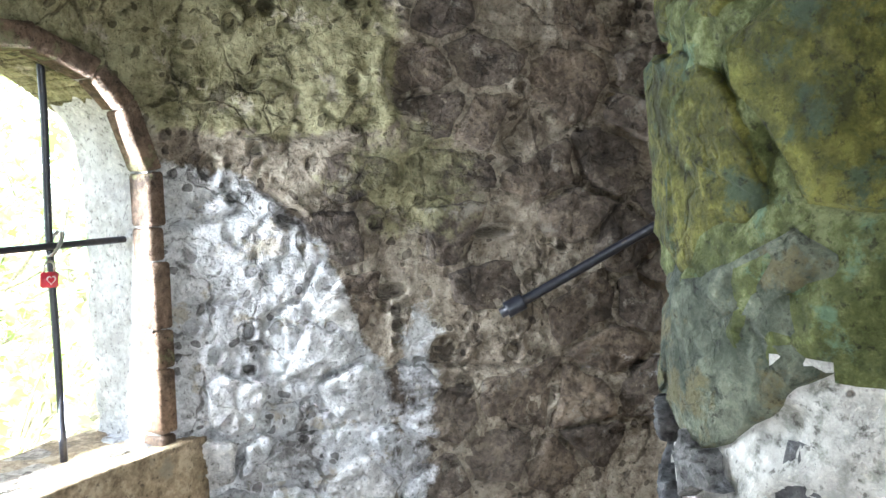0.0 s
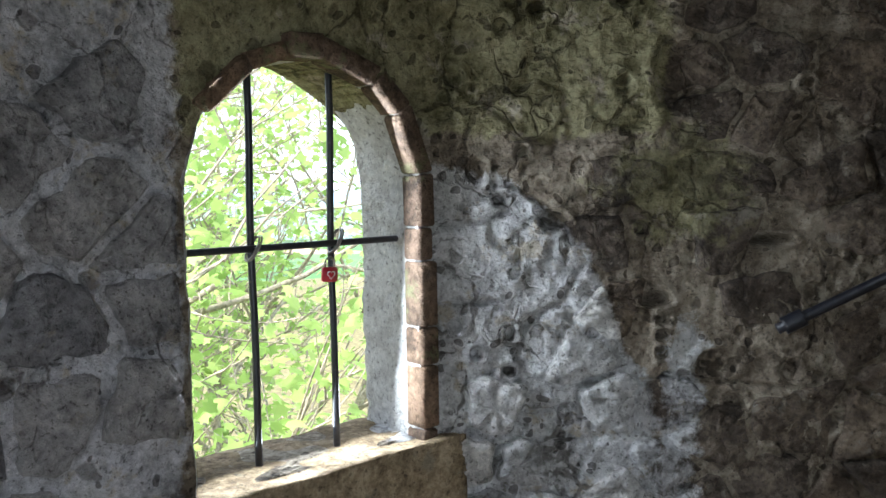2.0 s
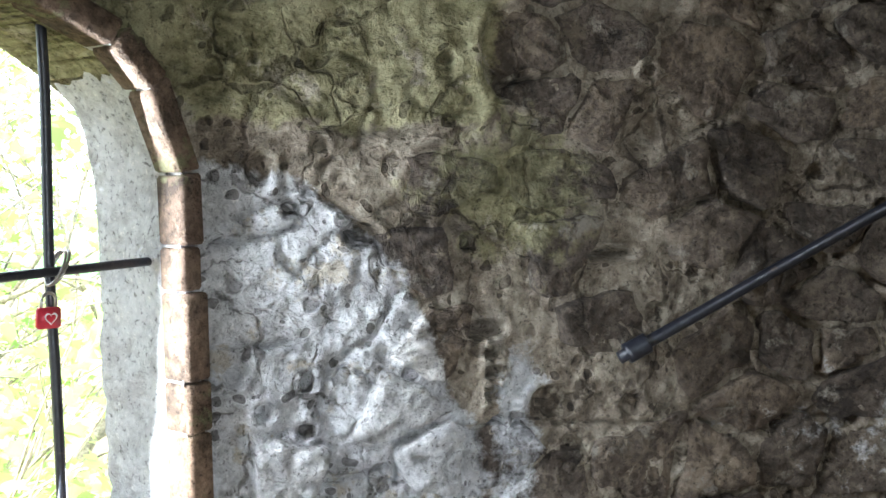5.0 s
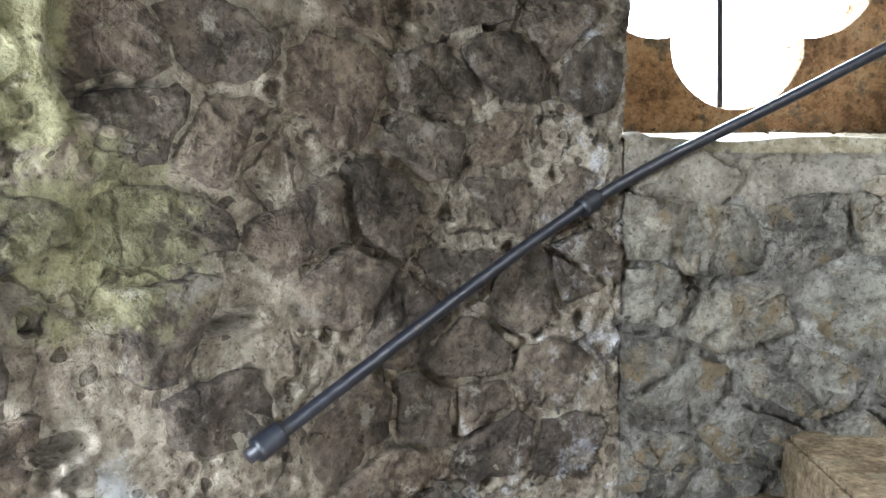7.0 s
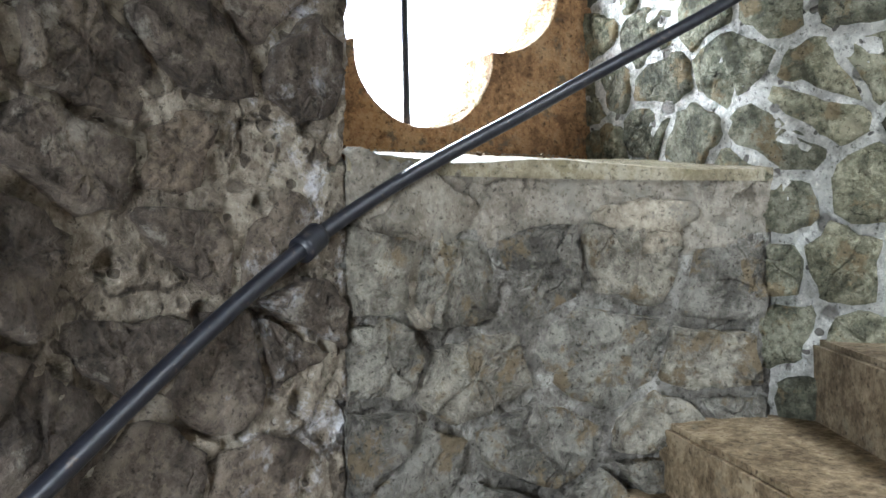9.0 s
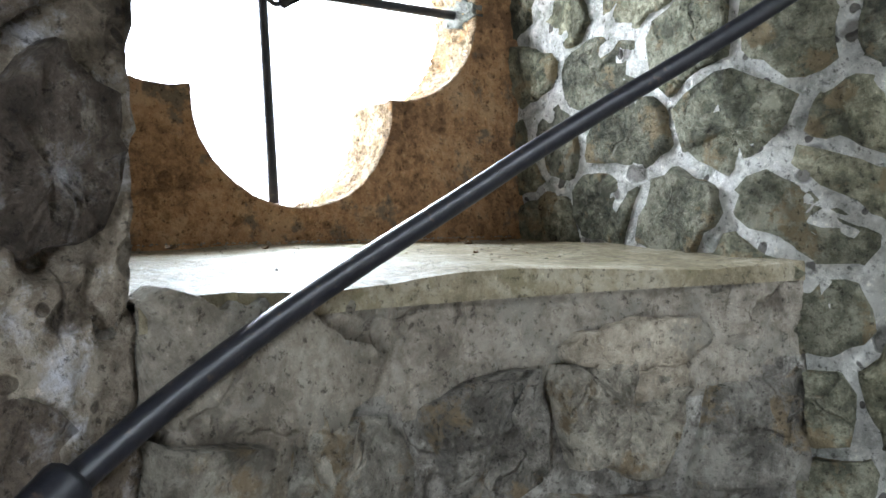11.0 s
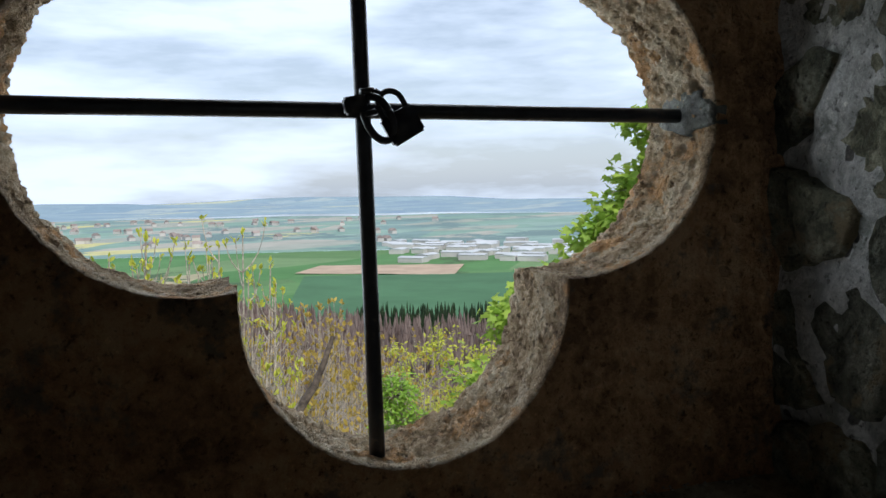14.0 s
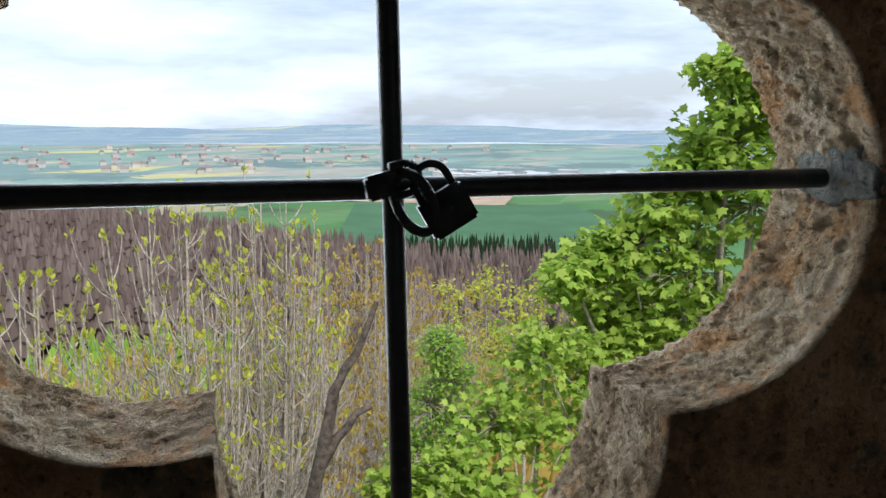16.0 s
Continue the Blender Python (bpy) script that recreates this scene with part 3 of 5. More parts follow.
RUN_BACK = Run([(1.1, -0.72), (0.2, -0.95), (-0.65, -0.7)])
# assumed doorway behind the viewpoint, unseen, opened for the fill lamp
DOOR_S = RUN_BACK.length / 2


def in_assumed_door(s, z):
    return (abs(s - DOOR_S) < 0.48) & (z < 2.05)


wall_sheet("wall_south", RUN_BACK, -0.2, 3.6, [MORTAR_GREY], lambda s, z: np.zeros(np.shape(s), int), step=0.06, hole=in_assumed_door, snap=lambda a, b: (a, b), depth=0.3)

# floor, ceiling
bm = bmesh.new()
bmesh.ops.create_grid(bm, x_segments=60, y_segments=60, size=2.4)
for v in bm.verts:
    v.co.x += 0.6
    v.co.y += 1.0
    v.co.z = 0.01 * noise.noise(v.co * 4)
floor = tagged(part("floor", bm, BRICK_RED), kind="structure")
bm = bmesh.new()
bmesh.ops.create_grid(bm, x_segments=40, y_segments=40, size=2.9)
for v in bm.verts:
    v.co.x += 0.7
    v.co.y += 1.3
    v.co.z = 3.5 + 0.03 * noise.noise(v.co * 3)
# unseen opening cut in the ceiling for the added lamp above
bmesh.ops.delete(bm, geom=[f for f in bm.faces if 0.95 < f.calc_center_median().x < 2.1 and -0.3 < f.calc_center_median().y < 0.95], context="FACES")
ceiling = tagged(part("ceiling", bm, MORTAR_GREY), kind="structure")
ceiling.modifiers.new("thickness", "SOLIDIFY").thickness = 0.3

def box_wall(name, x0, x1, y0, y1, z0, z1):
    bm = bmesh.new()
    bmesh.ops.create_cube(bm, size=1)
    bmesh.ops.scale(bm, vec=(x1 - x0, y1 - y0, z1 - z0), verts=bm.verts)
    bmesh.ops.translate(bm, vec=((x0 + x1) / 2, (y0 + y1) / 2, (z0 + z1) / 2), verts=bm.verts)
    return tagged(part(name, bm, MORTAR_GREY, smooth=False), kind="structure")


# unseen walls added round the ceiling opening to keep the sun out
box_wall("wall_shaft_south", 0.65, 2.4, -0.62, -0.37, 3.55, 5.6)
box_wall("wall_shaft_north", 0.65, 2.4, 1.02, 1.27, 3.55, 5.6)
box_wall("wall_shaft_west", 0.65, 0.9, -0.37, 1.02, 3.55, 5.6)
box_wall("wall_shaft_east", 2.15, 2.4, -0.37, 1.02, 3.55, 5.6)

# ---- newel pillar ----
NEWEL, NEWEL_R = Vector((0.6, 1.1)), 0.3


def round_run(centre, radius):
    a = np.linspace(0, math.pi * 2, 97)[::-1]
    return Run(np.stack([centre.x + radius * np.cos(a), centre.y + radius * np.sin(a)], -1)[::-1], smooth=False)


RUN_NEWEL = round_run(NEWEL, NEWEL_R)


def newel_zone(s, z):
    return (np.asarray(z) + wobble(s, z) < 1.25).astype(int)


newel = wall_sheet("newel_pillar", RUN_NEWEL, -0.1, 3.55, [rock("algae_green_mortar", (0.045, 0.055, 0.012), (0.1, 0.115, 0.035), (0.22, 0.24, 0.11), (0.12, 0.19, 0.12), 0.6, pits=0.3), MORTAR_WHITE], newel_zone, depth=0.2, rough=0.03)

# ---- spiral steps ----
def step_block(k, name):
    a1 = radians(43.2 + 11.4 * (6 - k))
    a0, z1 = a1 - radians(14.5), 0.175 * k if k < 7 else 1.05 + 0.205 * (k - 6)
    bm = bmesh.new()
    ring = []
    for z in (z1 - 0.3, z1):
        for a, r in ((a1, 0.2), (a1, 2.12), ((a0 + a1) / 2, 2.16), (a0, 2.12), (a0, 0.2)):
            ring.append(bm.verts.new((NEWEL.x + r * math.cos(a), NEWEL.y + r * math.sin(a), z)))
    bm.faces.new(ring[:5])
    bm.faces.new(ring[5:][::-1])
    for i in range(5):
        j = (i + 1) % 5
        bm.faces.new((ring[i], ring[i + 5], ring[j + 5], ring[j]))
    bmesh.ops.recalc_face_normals(bm, faces=bm.faces)
    bmesh.ops.bevel(bm, geom=bm.edges[:], offset=0.015, segments=2, affect="EDGES")
    return part(name, bm, BRICK_RED, smooth=False)


for k in range(1, 11):
    tagged(step_block(k, "stair_step"), "worn red-brown stone step winding round the pillar", "step", "winding steps", "structure")

# ---- sill of the rose niche ----
def sill_slab():
    n = 40
    front = [RUN_LOW.at(np.array([s]), np.array([0.0]), np.array([0.006 + 0.012 * noise.noise((s * 7, 2, 0))]))[0] for s in np.linspace(-0.0, RUN_LOW.length, n)]
    back = [np.array(BACK_L.lerp(BACK_R, t) + ROSE_N * 0.05) for t in np.linspace(0, 1, n)]
    m = 30
    verts, faces = [], []
    for zoff in (0, -0.04):
        for i in range(n):
            for j in range(m):
                p = front[i] * (1 - j / (m - 1)) + back[i] * (j / (m - 1))
                z = SILL_Z + zoff + 0.07 * (j / (m - 1)) + (0.012 * noise.noise((p[0] * 3, p[1] * 3, 1)) + 0.004 * noise.noise((p[0] * 14, p[1] * 14, 1)) if zoff == 0 else 0)
                if j == 0 and zoff == 0:
                    z -= 0.003
                verts.append((p[0], p[1], z))
    for i in range(n - 1):
        for j in range(m - 1):
            a = i * m + j
            faces.append((a, a + m, a + m + 1, a + 1))
            faces.append((a + n * m, a + 1 + n * m, a + m + 1 + n * m, a + m + n * m))
    for i in range(n - 1):
        a = i * m
        faces.append((a, a + n * m, a + m + n * m, a + m))
    return solid("window_sill", verts, faces, CEMENT, smooth=False)


tagged(sill_slab(), kind="structure")

# ---- rose window: pierced sandstone slab ----
LOBE, LOBE_C, ROSE_MID = 0.235, 0.25, 0.05


def lobe_outline(count=160, grow=0.0):
    out = []
    for i in range(count):
        a = 2 * math.pi * i / count
        d = np.array([math.cos(a), math.sin(a)])
        best = 0
        for c in ((LOBE_C, 0), (-LOBE_C - 0.035, 0), (0, LOBE_C), (0, -LOBE_C)):
            b = d[0] * c[0] + d[1] * c[1]
            k = b * b - c[0] ** 2 - c[1] ** 2 + (LOBE + grow) ** 2
            if k >= 0:
                best = max(best, b + math.sqrt(k))
        out.append(d * best)
    return np.array(out)


def rose_slab():
    count, rings = 640, 48
    inner = lobe_outline(count)
    outer = []
    for x, z in inner:
        d = np.array([x, z]) / math.hypot(x, z)
        k = min(0.72 / max(abs(d[0]), 1e-6), (1.1 if d[1] > 0 else 0.62) / max(abs(d[1]), 1e-6))
        outer.append(d * k)
    outer = np.array(outer)
    verts, faces, mats = [], [], []
    layers = [(outer * (1 - t) + inner * t, ROSE_IN) for t in np.linspace(0, 1, 18)]
    layers += [(inner * 0.99, ROSE_IN + (ROSE_OUT - ROSE_IN) * t) for t in np.linspace(0.06, 0.94, rings)]
    layers += [(inner * (1 - t) + outer * t, ROSE_OUT) for t in np.linspace(0, 1, 4)]
    for li, (ring, nn) in enumerate(layers):
        p = np.array([tuple(rose(x, nn, z)) for x, z in ring])
        reveal = 17 <= li < 18 + rings + 1
        amp = 0.004 + 0.014 * min(1.0, (li - 17) / 7) if reveal else 0.004
        k = 1 + amp * (0.4 * value_noise(p, 16, 2) + 0.9 * np.abs(value_noise(p * np.array([1.0, 0.6, 1.5]), 46, 3, 0.65, offset=4)) + 0.4 * value_noise(p, 110, 2)) / 0.4
        push = 0.006 * value_noise(p, 9, 3, offset=8)
        for (x, z), kk, pp in zip(ring, k, push):
            verts.append(tuple(rose(ROSE_MID + x * kk, nn + pp, z * kk)))
    for li in range(len(layers) - 1):
        for i in range(count):
            j = (i + 1) % count
            faces.append((li * count + i, li * count + j, (li + 1) * count + j, (li + 1) * count + i))
            mats.append(1 if 17 <= li < 18 + rings else 0)
    ob = solid("window_frame", verts, faces, [SANDSTONE, SANDSTONE_CUT])
    ob.data.polygons.foreach_set("material_index", mats)
    return ob


window_2 = tagged(new("window_2"), kind="structure")
rose_frame = rose_slab()
rose_frame.parent = window_2


def bar(name, a, b, r, parent, bend=0.0):
    a, b = Vector(a), Vector(b)
    pts = [Vector(a).lerp(Vector(b), t) + Vector((bend * noise.noise((t * 3, a[0], 0)), 0, 0)) for t in np.linspace(0, 1, 12)]
    return part(name, tube(pts, r, 12), IRON, parent)


grille_2 = tagged(new("window_grille"), "black iron cross bars set in the pierced stone window", "grille")
grille_2.location = rose(0, 0, -0.5)
bpy.context.view_layer.update()


def under(ob, parent):
    ob.parent = parent
    ob.matrix_parent_inverse = Matrix.Translation(-parent.location)
    return ob


under(bar("upright_bar", rose(0.009, BAR_N, -0.5), rose(-0.013, BAR_N, 0.5), 0.0115, None), grille_2)
under(bar("cross_bar", rose(-0.5, BAR_N - 0.018, 0.006), rose(0.518, BAR_N + 0.018, 0.008), 0.0115, None), grille_2)

# ---- west window: arched, brick edged ----
window_1 = tagged(new("window_1"), kind="structure")
def win(a, n, z):
    """a along the wall from the opening's middle, n outward."""
    m = (WIN_L + WIN_R) / 2 + WIN_D * (a - WIN_TRIM / 2) + WIN_N * n
    return Vector((m.x, m.y, z))


def arch_path(half, count=40):
    pts = [(-half, z) for z in np.linspace(WIN_SILL - 0.05, WIN_SPRING, 24)]
    pts += [(half * math.cos(a), WIN_SPRING + half * math.sin(a)) for a in np.linspace(math.pi, 0, count)[1:-1]]
    pts += [(half, z) for z in np.linspace(WIN_SPRING, WIN_SILL - 0.05, 24)]
    return pts


def reveal():
    path = arch_path(W_HALF)
    verts, faces = [], []
    ns = np.linspace(-0.01, 0.25, 14)
    ring = [win(a, n, z) for n in ns for a, z in path]
    p = np.array([tuple(v) for v in ring])
    h = 0.014 * value_noise(p, 14, 3) + 0.008 * value_noise(p, 45, 2)
    m = len(path)
    for i, n in enumerate(ns):
        for j, (a, z) in enumerate(path):
            k = 1 + h[i * m + j] / W_HALF
            verts.append(tuple(win(a * k, n, z)))
    for i, n in enumerate(ns):
        for j, (a, z) in enumerate(path):
            verts.append(tuple(win(a * 1.5, n, WIN_SPRING + (z - WIN_SPRING) * 1.5 if z > WIN_SPRING else z)))
    t = len(ns) * m
    for i in range(len(ns) - 1):
        for j in range(m - 1):
            a = i * m + j
            faces.append((a, a + 1, a + m + 1, a + m))
    for j in range(m - 1):
        a = (len(ns) - 1) * m + j
        faces.append((a, a + 1, a + 1 + t, a + t))
    return solid("reveal", verts, faces, PALE_REVEAL, window_1, "pale rough rendered reveal")


reveal()


def brick_ring():
    rng = random.Random(4)
    path = arch_path(W_HALF, 26)
    acc, last = 0.0, 0
    cum = [0.0]
    for (a, z), (b, y) in zip(path, path[1:]):
        cum.append(cum[-1] + math.hypot(b - a, y - z))
    cum = np.array(cum)
    A, Z = np.array([p[0] for p in path]), np.array([p[1] for p in path])
    t = 0.0
    while t < cum[-1] - 0.03:
        ln = rng.uniform(0.07, 0.19)
        e = min(t + ln, cum[-1])
        if np.interp((t + e) / 2, cum, A) < 0 and np.interp((t + e) / 2, cum, Z) < WIN_SPRING + 0.2:
            t = e
            continue
        w0, w1 = -0.008, rng.uniform(0.03, 0.055)
        bm = bmesh.new()
        top = []
        for n in (-0.02 - rng.uniform(0, 0.014), 0.05):
            for tt, w in ((t + 0.003, w0), (e - 0.003, w0), (e - 0.003, w1), (t + 0.003, w1)):
                a, z = np.interp(tt, cum, A), np.interp(tt, cum, Z)
                d = Vector((a, 0, z - min(WIN_SPRING, z))).normalized() if z > WIN_SPRING else Vector((math.copysign(1, a), 0, 0))
                top.append(bm.verts.new(win(a + d.x * w, n, z + d.z * w)))
        bm.faces.new(top[:4])
        bm.faces.new(top[4:][::-1])
        for i in range(4):
            j = (i + 1) % 4
            bm.faces.new((top[i], top[i + 4], top[j + 4], top[j]))
        bmesh.ops.recalc_face_normals(bm, faces=bm.faces)
        bmesh.ops.bevel(bm, geom=bm.edges[:], offset=0.006, segments=1, affect="EDGES")
        part("brick", bm, BRICK_DARK, window_1)
        t = e


brick_ring()


def west_sill():
    bm = bmesh.new()
    nx, ny = 40, 16
    top = [[bm.verts.new(win(-W_HALF - 0.06 + (2 * W_HALF + 0.175) * i / nx, -0.06 + 0.34 * j / ny, WIN_SILL)) for j in range(ny + 1)] for i in range(nx + 1)]
    low = [[bm.verts.new(win(-W_HALF - 0.06 + (2 * W_HALF + 0.175) * i / nx, -0.06 + 0.34 * j / ny, WIN_SILL - 0.26)) for j in (0, ny)] for i in range(nx + 1)]
    for i in range(nx):
        for j in range(ny):
            bm.faces.new((top[i][j], top[i + 1][j], top[i + 1][j + 1], top[i][j + 1]))
        bm.faces.new((top[i][0], low[i][0], low[i + 1][0], top[i + 1][0]))
        bm.faces.new((top[i][ny], top[i + 1][ny], low[i + 1][1], low[i][1]))
    bm.faces.new([top[nx][j] for j in range(ny + 1)][::-1] + [low[nx][0], low[nx][1]][:2])
    bm.faces.new([top[0][j] for j in range(ny + 1)] + [low[0][1], low[0][0]])
    for v in bm.verts:
        v.co += Vector((noise.noise(v.co * 9), noise.noise(v.co * 9 + Vector((3, 0, 0))), noise.noise(v.co * 11))) * 0.008
    return part("sill", bm, BRICK_RED, window_1, "worn red-brown stone sill")


west_sill()
grille_1 = tagged(new("window_grille"), "black iron window bars tied with wire", "grille")
grille_1.location = win(0, 0.1, WIN_SILL)
under(bar("upright_bar", win(-0.112, 0.1, WIN_SILL - 0.02), win(-0.112, 0.1, 1.85), 0.0095, None, 0.01), grille_1)
under(bar("upright_bar", win(0.123, 0.1, WIN_SILL - 0.02), win(0.123, 0.1, 1.85), 0.0095, None, 0.01), grille_1)
under(bar("cross_bar", win(-0.35, 0.085, 1.33), win(0.35, 0.085, 1.33), 0.009, None), grille_1)

# ---- handrail ----
RAIL = [(0.22, 2.66, 1.07), (1.105, 2.79, 1.522), (1.726, 2.613, 1.838), (2.084, 2.266, 2.112), (2.2, 1.78, 2.41), (2.25, 1.4, 2.7)]
handrail = tagged(new("handrail"), "black painted iron handrail on wall brackets", "handrail")
handrail.location = RAIL[0]


def rail_curve():
    p = np.array([np.array(RAIL[0]) - 0.05 * (np.array(RAIL[1]) - np.array(RAIL[0]))] + RAIL[1:])
    q = np.vstack([2 * p[0] - p[1], p, 2 * p[-1] - p[-2]])
    out = []
    for i in range(1, len(q) - 2):
        a, b, c, d = q[i - 1], q[i], q[i + 1], q[i + 2]
        for k in np.linspace(0, 1, 14, endpoint=False):
            out.append(tuple(0.5 * (2 * b + (c - a) * k + (2 * a - 5 * b + 4 * c - d) * k * k + (3 * b - a - 3 * c + d) * k ** 3)))
    return out + [tuple(p[-1])]


under(part("rail", tube(rail_curve(), 0.0158, 14), IRON), handrail)

def bracket(place, wall_to):
    """A forged bracket: a sleeve round the rail, a stub into the wall and a rose plate."""
    p, w = Vector(place), Vector(wall_to)
    d = (Vector(RAIL[1]) - Vector(RAIL[0])).normalized()
    under(part("sleeve", tube([p - d * 0.03, p - d * 0.022, p + d * 0.022, p + d * 0.03], 0.026, 14), IRON), handrail)
    under(part("bracket", tube([p, p.lerp(w, 0.5) + Vector((0, 0, -0.012)), w], 0.012, 10), IRON), handrail)
    k = (w - p).normalized()
    under(part("wall_plate", tube([w - k * 0.012, w + k * 0.012], 0.032, 14), IRON), handrail)


bracket(RAIL[0], (0.19, 2.75, 1.045))
bracket(RAIL[1], (1.10, 2.86, 1.50))


def rounded_box(sx, sy, sz, bevel, segments=2):
    bm = bmesh.new()
    bmesh.ops.create_cube(bm, size=1)
    bmesh.ops.scale(bm, vec=(sx, sy, sz), verts=bm.verts)
    bmesh.ops.bevel(bm, geom=bm.edges[:], offset=bevel, segments=segments, affect="EDGES")
    return bm


def padlock(m, body_mat, label, size=(0.04, 0.014, 0.034), arc=0.014, wire=0.0032, heart=False):
    lock = tagged(new("padlock"), label, "padlock")
    lock.matrix_world = m
    part("body", rounded_box(*size, 0.003), body_mat, lock)
    top = size[2] / 2
    pts = [(-arc, 0, top - 0.004), (-arc, 0, top + 0.012)] + [(arc * math.cos(a), 0, top + 0.012 + arc * math.sin(a)) for a in np.linspace(math.pi, 0, 12)] + [(arc, 0, top - 0.004)]
    part("shackle", tube(pts, wire, 8), STEEL if heart else IRON, lock, "bent steel shackle")
    if heart:
        bm = bmesh.new()
        ring = []
        for i in range(28):
            t = 2 * math.pi * i / 28
            x, z = 16 * math.sin(t) ** 3, 13 * math.cos(t) - 5 * math.cos(2 * t) - 2 * math.cos(3 * t) - math.cos(4 * t)
            ring.append((bm.verts.new((x * 0.0008, -size[1] / 2 - 0.0012, z * 0.0008)), bm.verts.new((x * 0.0006, -size[1] / 2 - 0.0012, z * 0.0006 - 0.0005))))
        for i in range(28):
            j = (i + 1) % 28
            bm.faces.new((ring[i][0], ring[j][0], ring[j][1], ring[i][1]))
        part("heart_print", bm, WHITE_PAINT, lock, "white heart outline print", smooth=False)
    return lock


def basis(origin, x, z, tilt=0.0, turn=0.0):
    x, z = Vector(x).normalized(), Vector(z).normalized()
    y = z.cross(x)
    m = Matrix((x, y, z)).transposed().to_4x4()
    m.translation = origin
    return m @ pose(0, 0, 0, 0, tilt, turn)


# two dark padlocks hooked together at the crossing of the bars
padlock(basis(rose(0.048, BAR_N - 0.022, -0.014), ROSE_U, (0, 0, 1), -30), IRON, "dark steel padlock hanging from the window bars", (0.05, 0.018, 0.042), 0.018, 0.0042)
padlock(basis(rose(-0.02, BAR_N - 0.03, 0.012), ROSE_U, (0, 0, 1), 78, 20), IRON, "tarnished dark padlock clipped behind the cross bar", (0.024, 0.014, 0.034), 0.015, 0.0045)
ring = [tuple(rose(0.014 + 0.022 * math.cos(a) * 0.55 - 0.016 * math.sin(a), BAR_N - 0.024 - 0.006 * math.cos(a), -0.006 + 0.027 * math.sin(a) + 0.012 * math.cos(a))) for a in np.linspace(0, 2 * math.pi, 26)]
link = tagged(part("chain_link", tube(ring, 0.0055, 10), IRON), "dark iron chain link joining two padlocks on the bars", "link")

# red love lock and wire ties on the west grille
padlock(basis(win(0.094, 0.07, 1.25), tuple(WIN_D) + (0,), (0, 0, 1), 4), RED_PAINT, "small red heart padlock hanging from the window bar", (0.045, 0.014, 0.038), 0.014, 0.003, True)


def wire_tie(a, z):
    pts = []
    for i in range(28):
        t = i / 27 * 4 * math.pi
        pts.append(win(a + 0.016 * math.cos(t) + 0.014 * (i / 27 - 0.5), 0.092 + 0.018 * math.sin(t), z + 0.03 * math.cos(t)))
    return under(part("wire_tie", tube(pts, 0.0028, 6), STEEL, None, "twisted steel wire tie"), grille_1)


wire_tie(-0.112, 1.33)
wire_tie(0.13, 1.335)

# cement patch that fixes the bar's end in the stone
def patch(name, centre, u, v, ru, rv, thick, mat, parent, label, seed, wob=0.25, count=30):
    rng = random.Random(seed)
    centre, u, v = Vector(centre), Vector(u).normalized(), Vector(v).normalized()
    n = u.cross(v)
    radii = [1 + rng.uniform(-wob, wob) for _ in range(count)]
    radii = [(radii[i] + radii[i - 1]) / 2 for i in range(count)]
    verts = []
    for k, h in ((1.03, -0.02), (1.0, thick * 0.5), (0.93, thick), (0.5, thick * 1.1)):
        for i in range(count):
            a = 2 * math.pi * i / count
            verts.append(centre + u * (ru * k * radii[i] * math.cos(a)) + v * (rv * k * radii[i] * math.sin(a)) + n * (h + rng.uniform(-0.002, 0.002)))
    verts.append(centre + n * thick)
    faces = [(k * count + i, k * count + (i + 1) % count, (k + 1) * count + (i + 1) % count, (k + 1) * count + i) for k in range(3) for i in range(count)]
    faces += [(3 * count + i, 3 * count + (i + 1) % count, 4 * count) for i in range(count)]
    return solid(name, verts, faces, mat, parent, label)


MORTAR_DARK = rock("grey_cement_patch", (0.1, 0.1, 0.09), (0.16, 0.16, 0.14), (0.24, 0.235, 0.21), (0.25, 0.3, 0.2), 0.62)
patch("cement_patch", rose(0.532, BAR_N + 0.01, 0.012), (0, 0, 1), ROSE_N, 0.036, 0.07, 0.006, MORTAR_DARK, window_2, "grey cement patch round the bar end", 5)

# dry leaves and crumbs on the niche sill
def dry_leaf(u, n, turn, size):
    bm = bmesh.new()
    row = []
    for i in range(7):
        t = i / 6
        w = 0.32 * math.sin(math.pi * min(1, t * 0.95 + 0.03))
        row.append([bm.verts.new(((t - 0.5) * size, s * w * size, 0.004 + 0.25 * size * (2 * t - 1) ** 2 + abs(s) * 0.05 * size)) for s in (-1, 0, 1)])
    for a, b in zip(row, row[1:]):
        for k in (0, 1):
            bm.faces.new((a[k], b[k], b[k + 1], a[k + 1]))
    ob = part("dry_leaf", bm, DRY)
    ob.modifiers.new("thickness", "SOLIDIFY").thickness = 0.0008
    p = rose(u, n)
    back = 1 - min(1, max(0, (-0.09 - n) / 0.62))
    ob.matrix_world = pose(p.x, p.y, SILL_Z + 0.07 * back + 0.004, 0, 0, turn)
    return tagged(ob, "curled dry brown leaf lying on the sill", "leaf", "dry leaves on the sill")


DRY = plain("dry_leaf_brown", (0.12, 0.075, 0.04), 0.8)
rng = random.Random(8)
for u, n, size in ((0.1, -0.36, 0.035), (0.02, -0.5, 0.03), (0.32, -0.33, 0.028), (-0.28, -0.25, 0.03), (0.45, -0.28, 0.02), (-0.12, -0.3, 0.018), (0.22, -0.5, 0.016), (0.38, -0.22, 0.02)):
    dry_leaf(u, n, rng.uniform(0, 360), size)


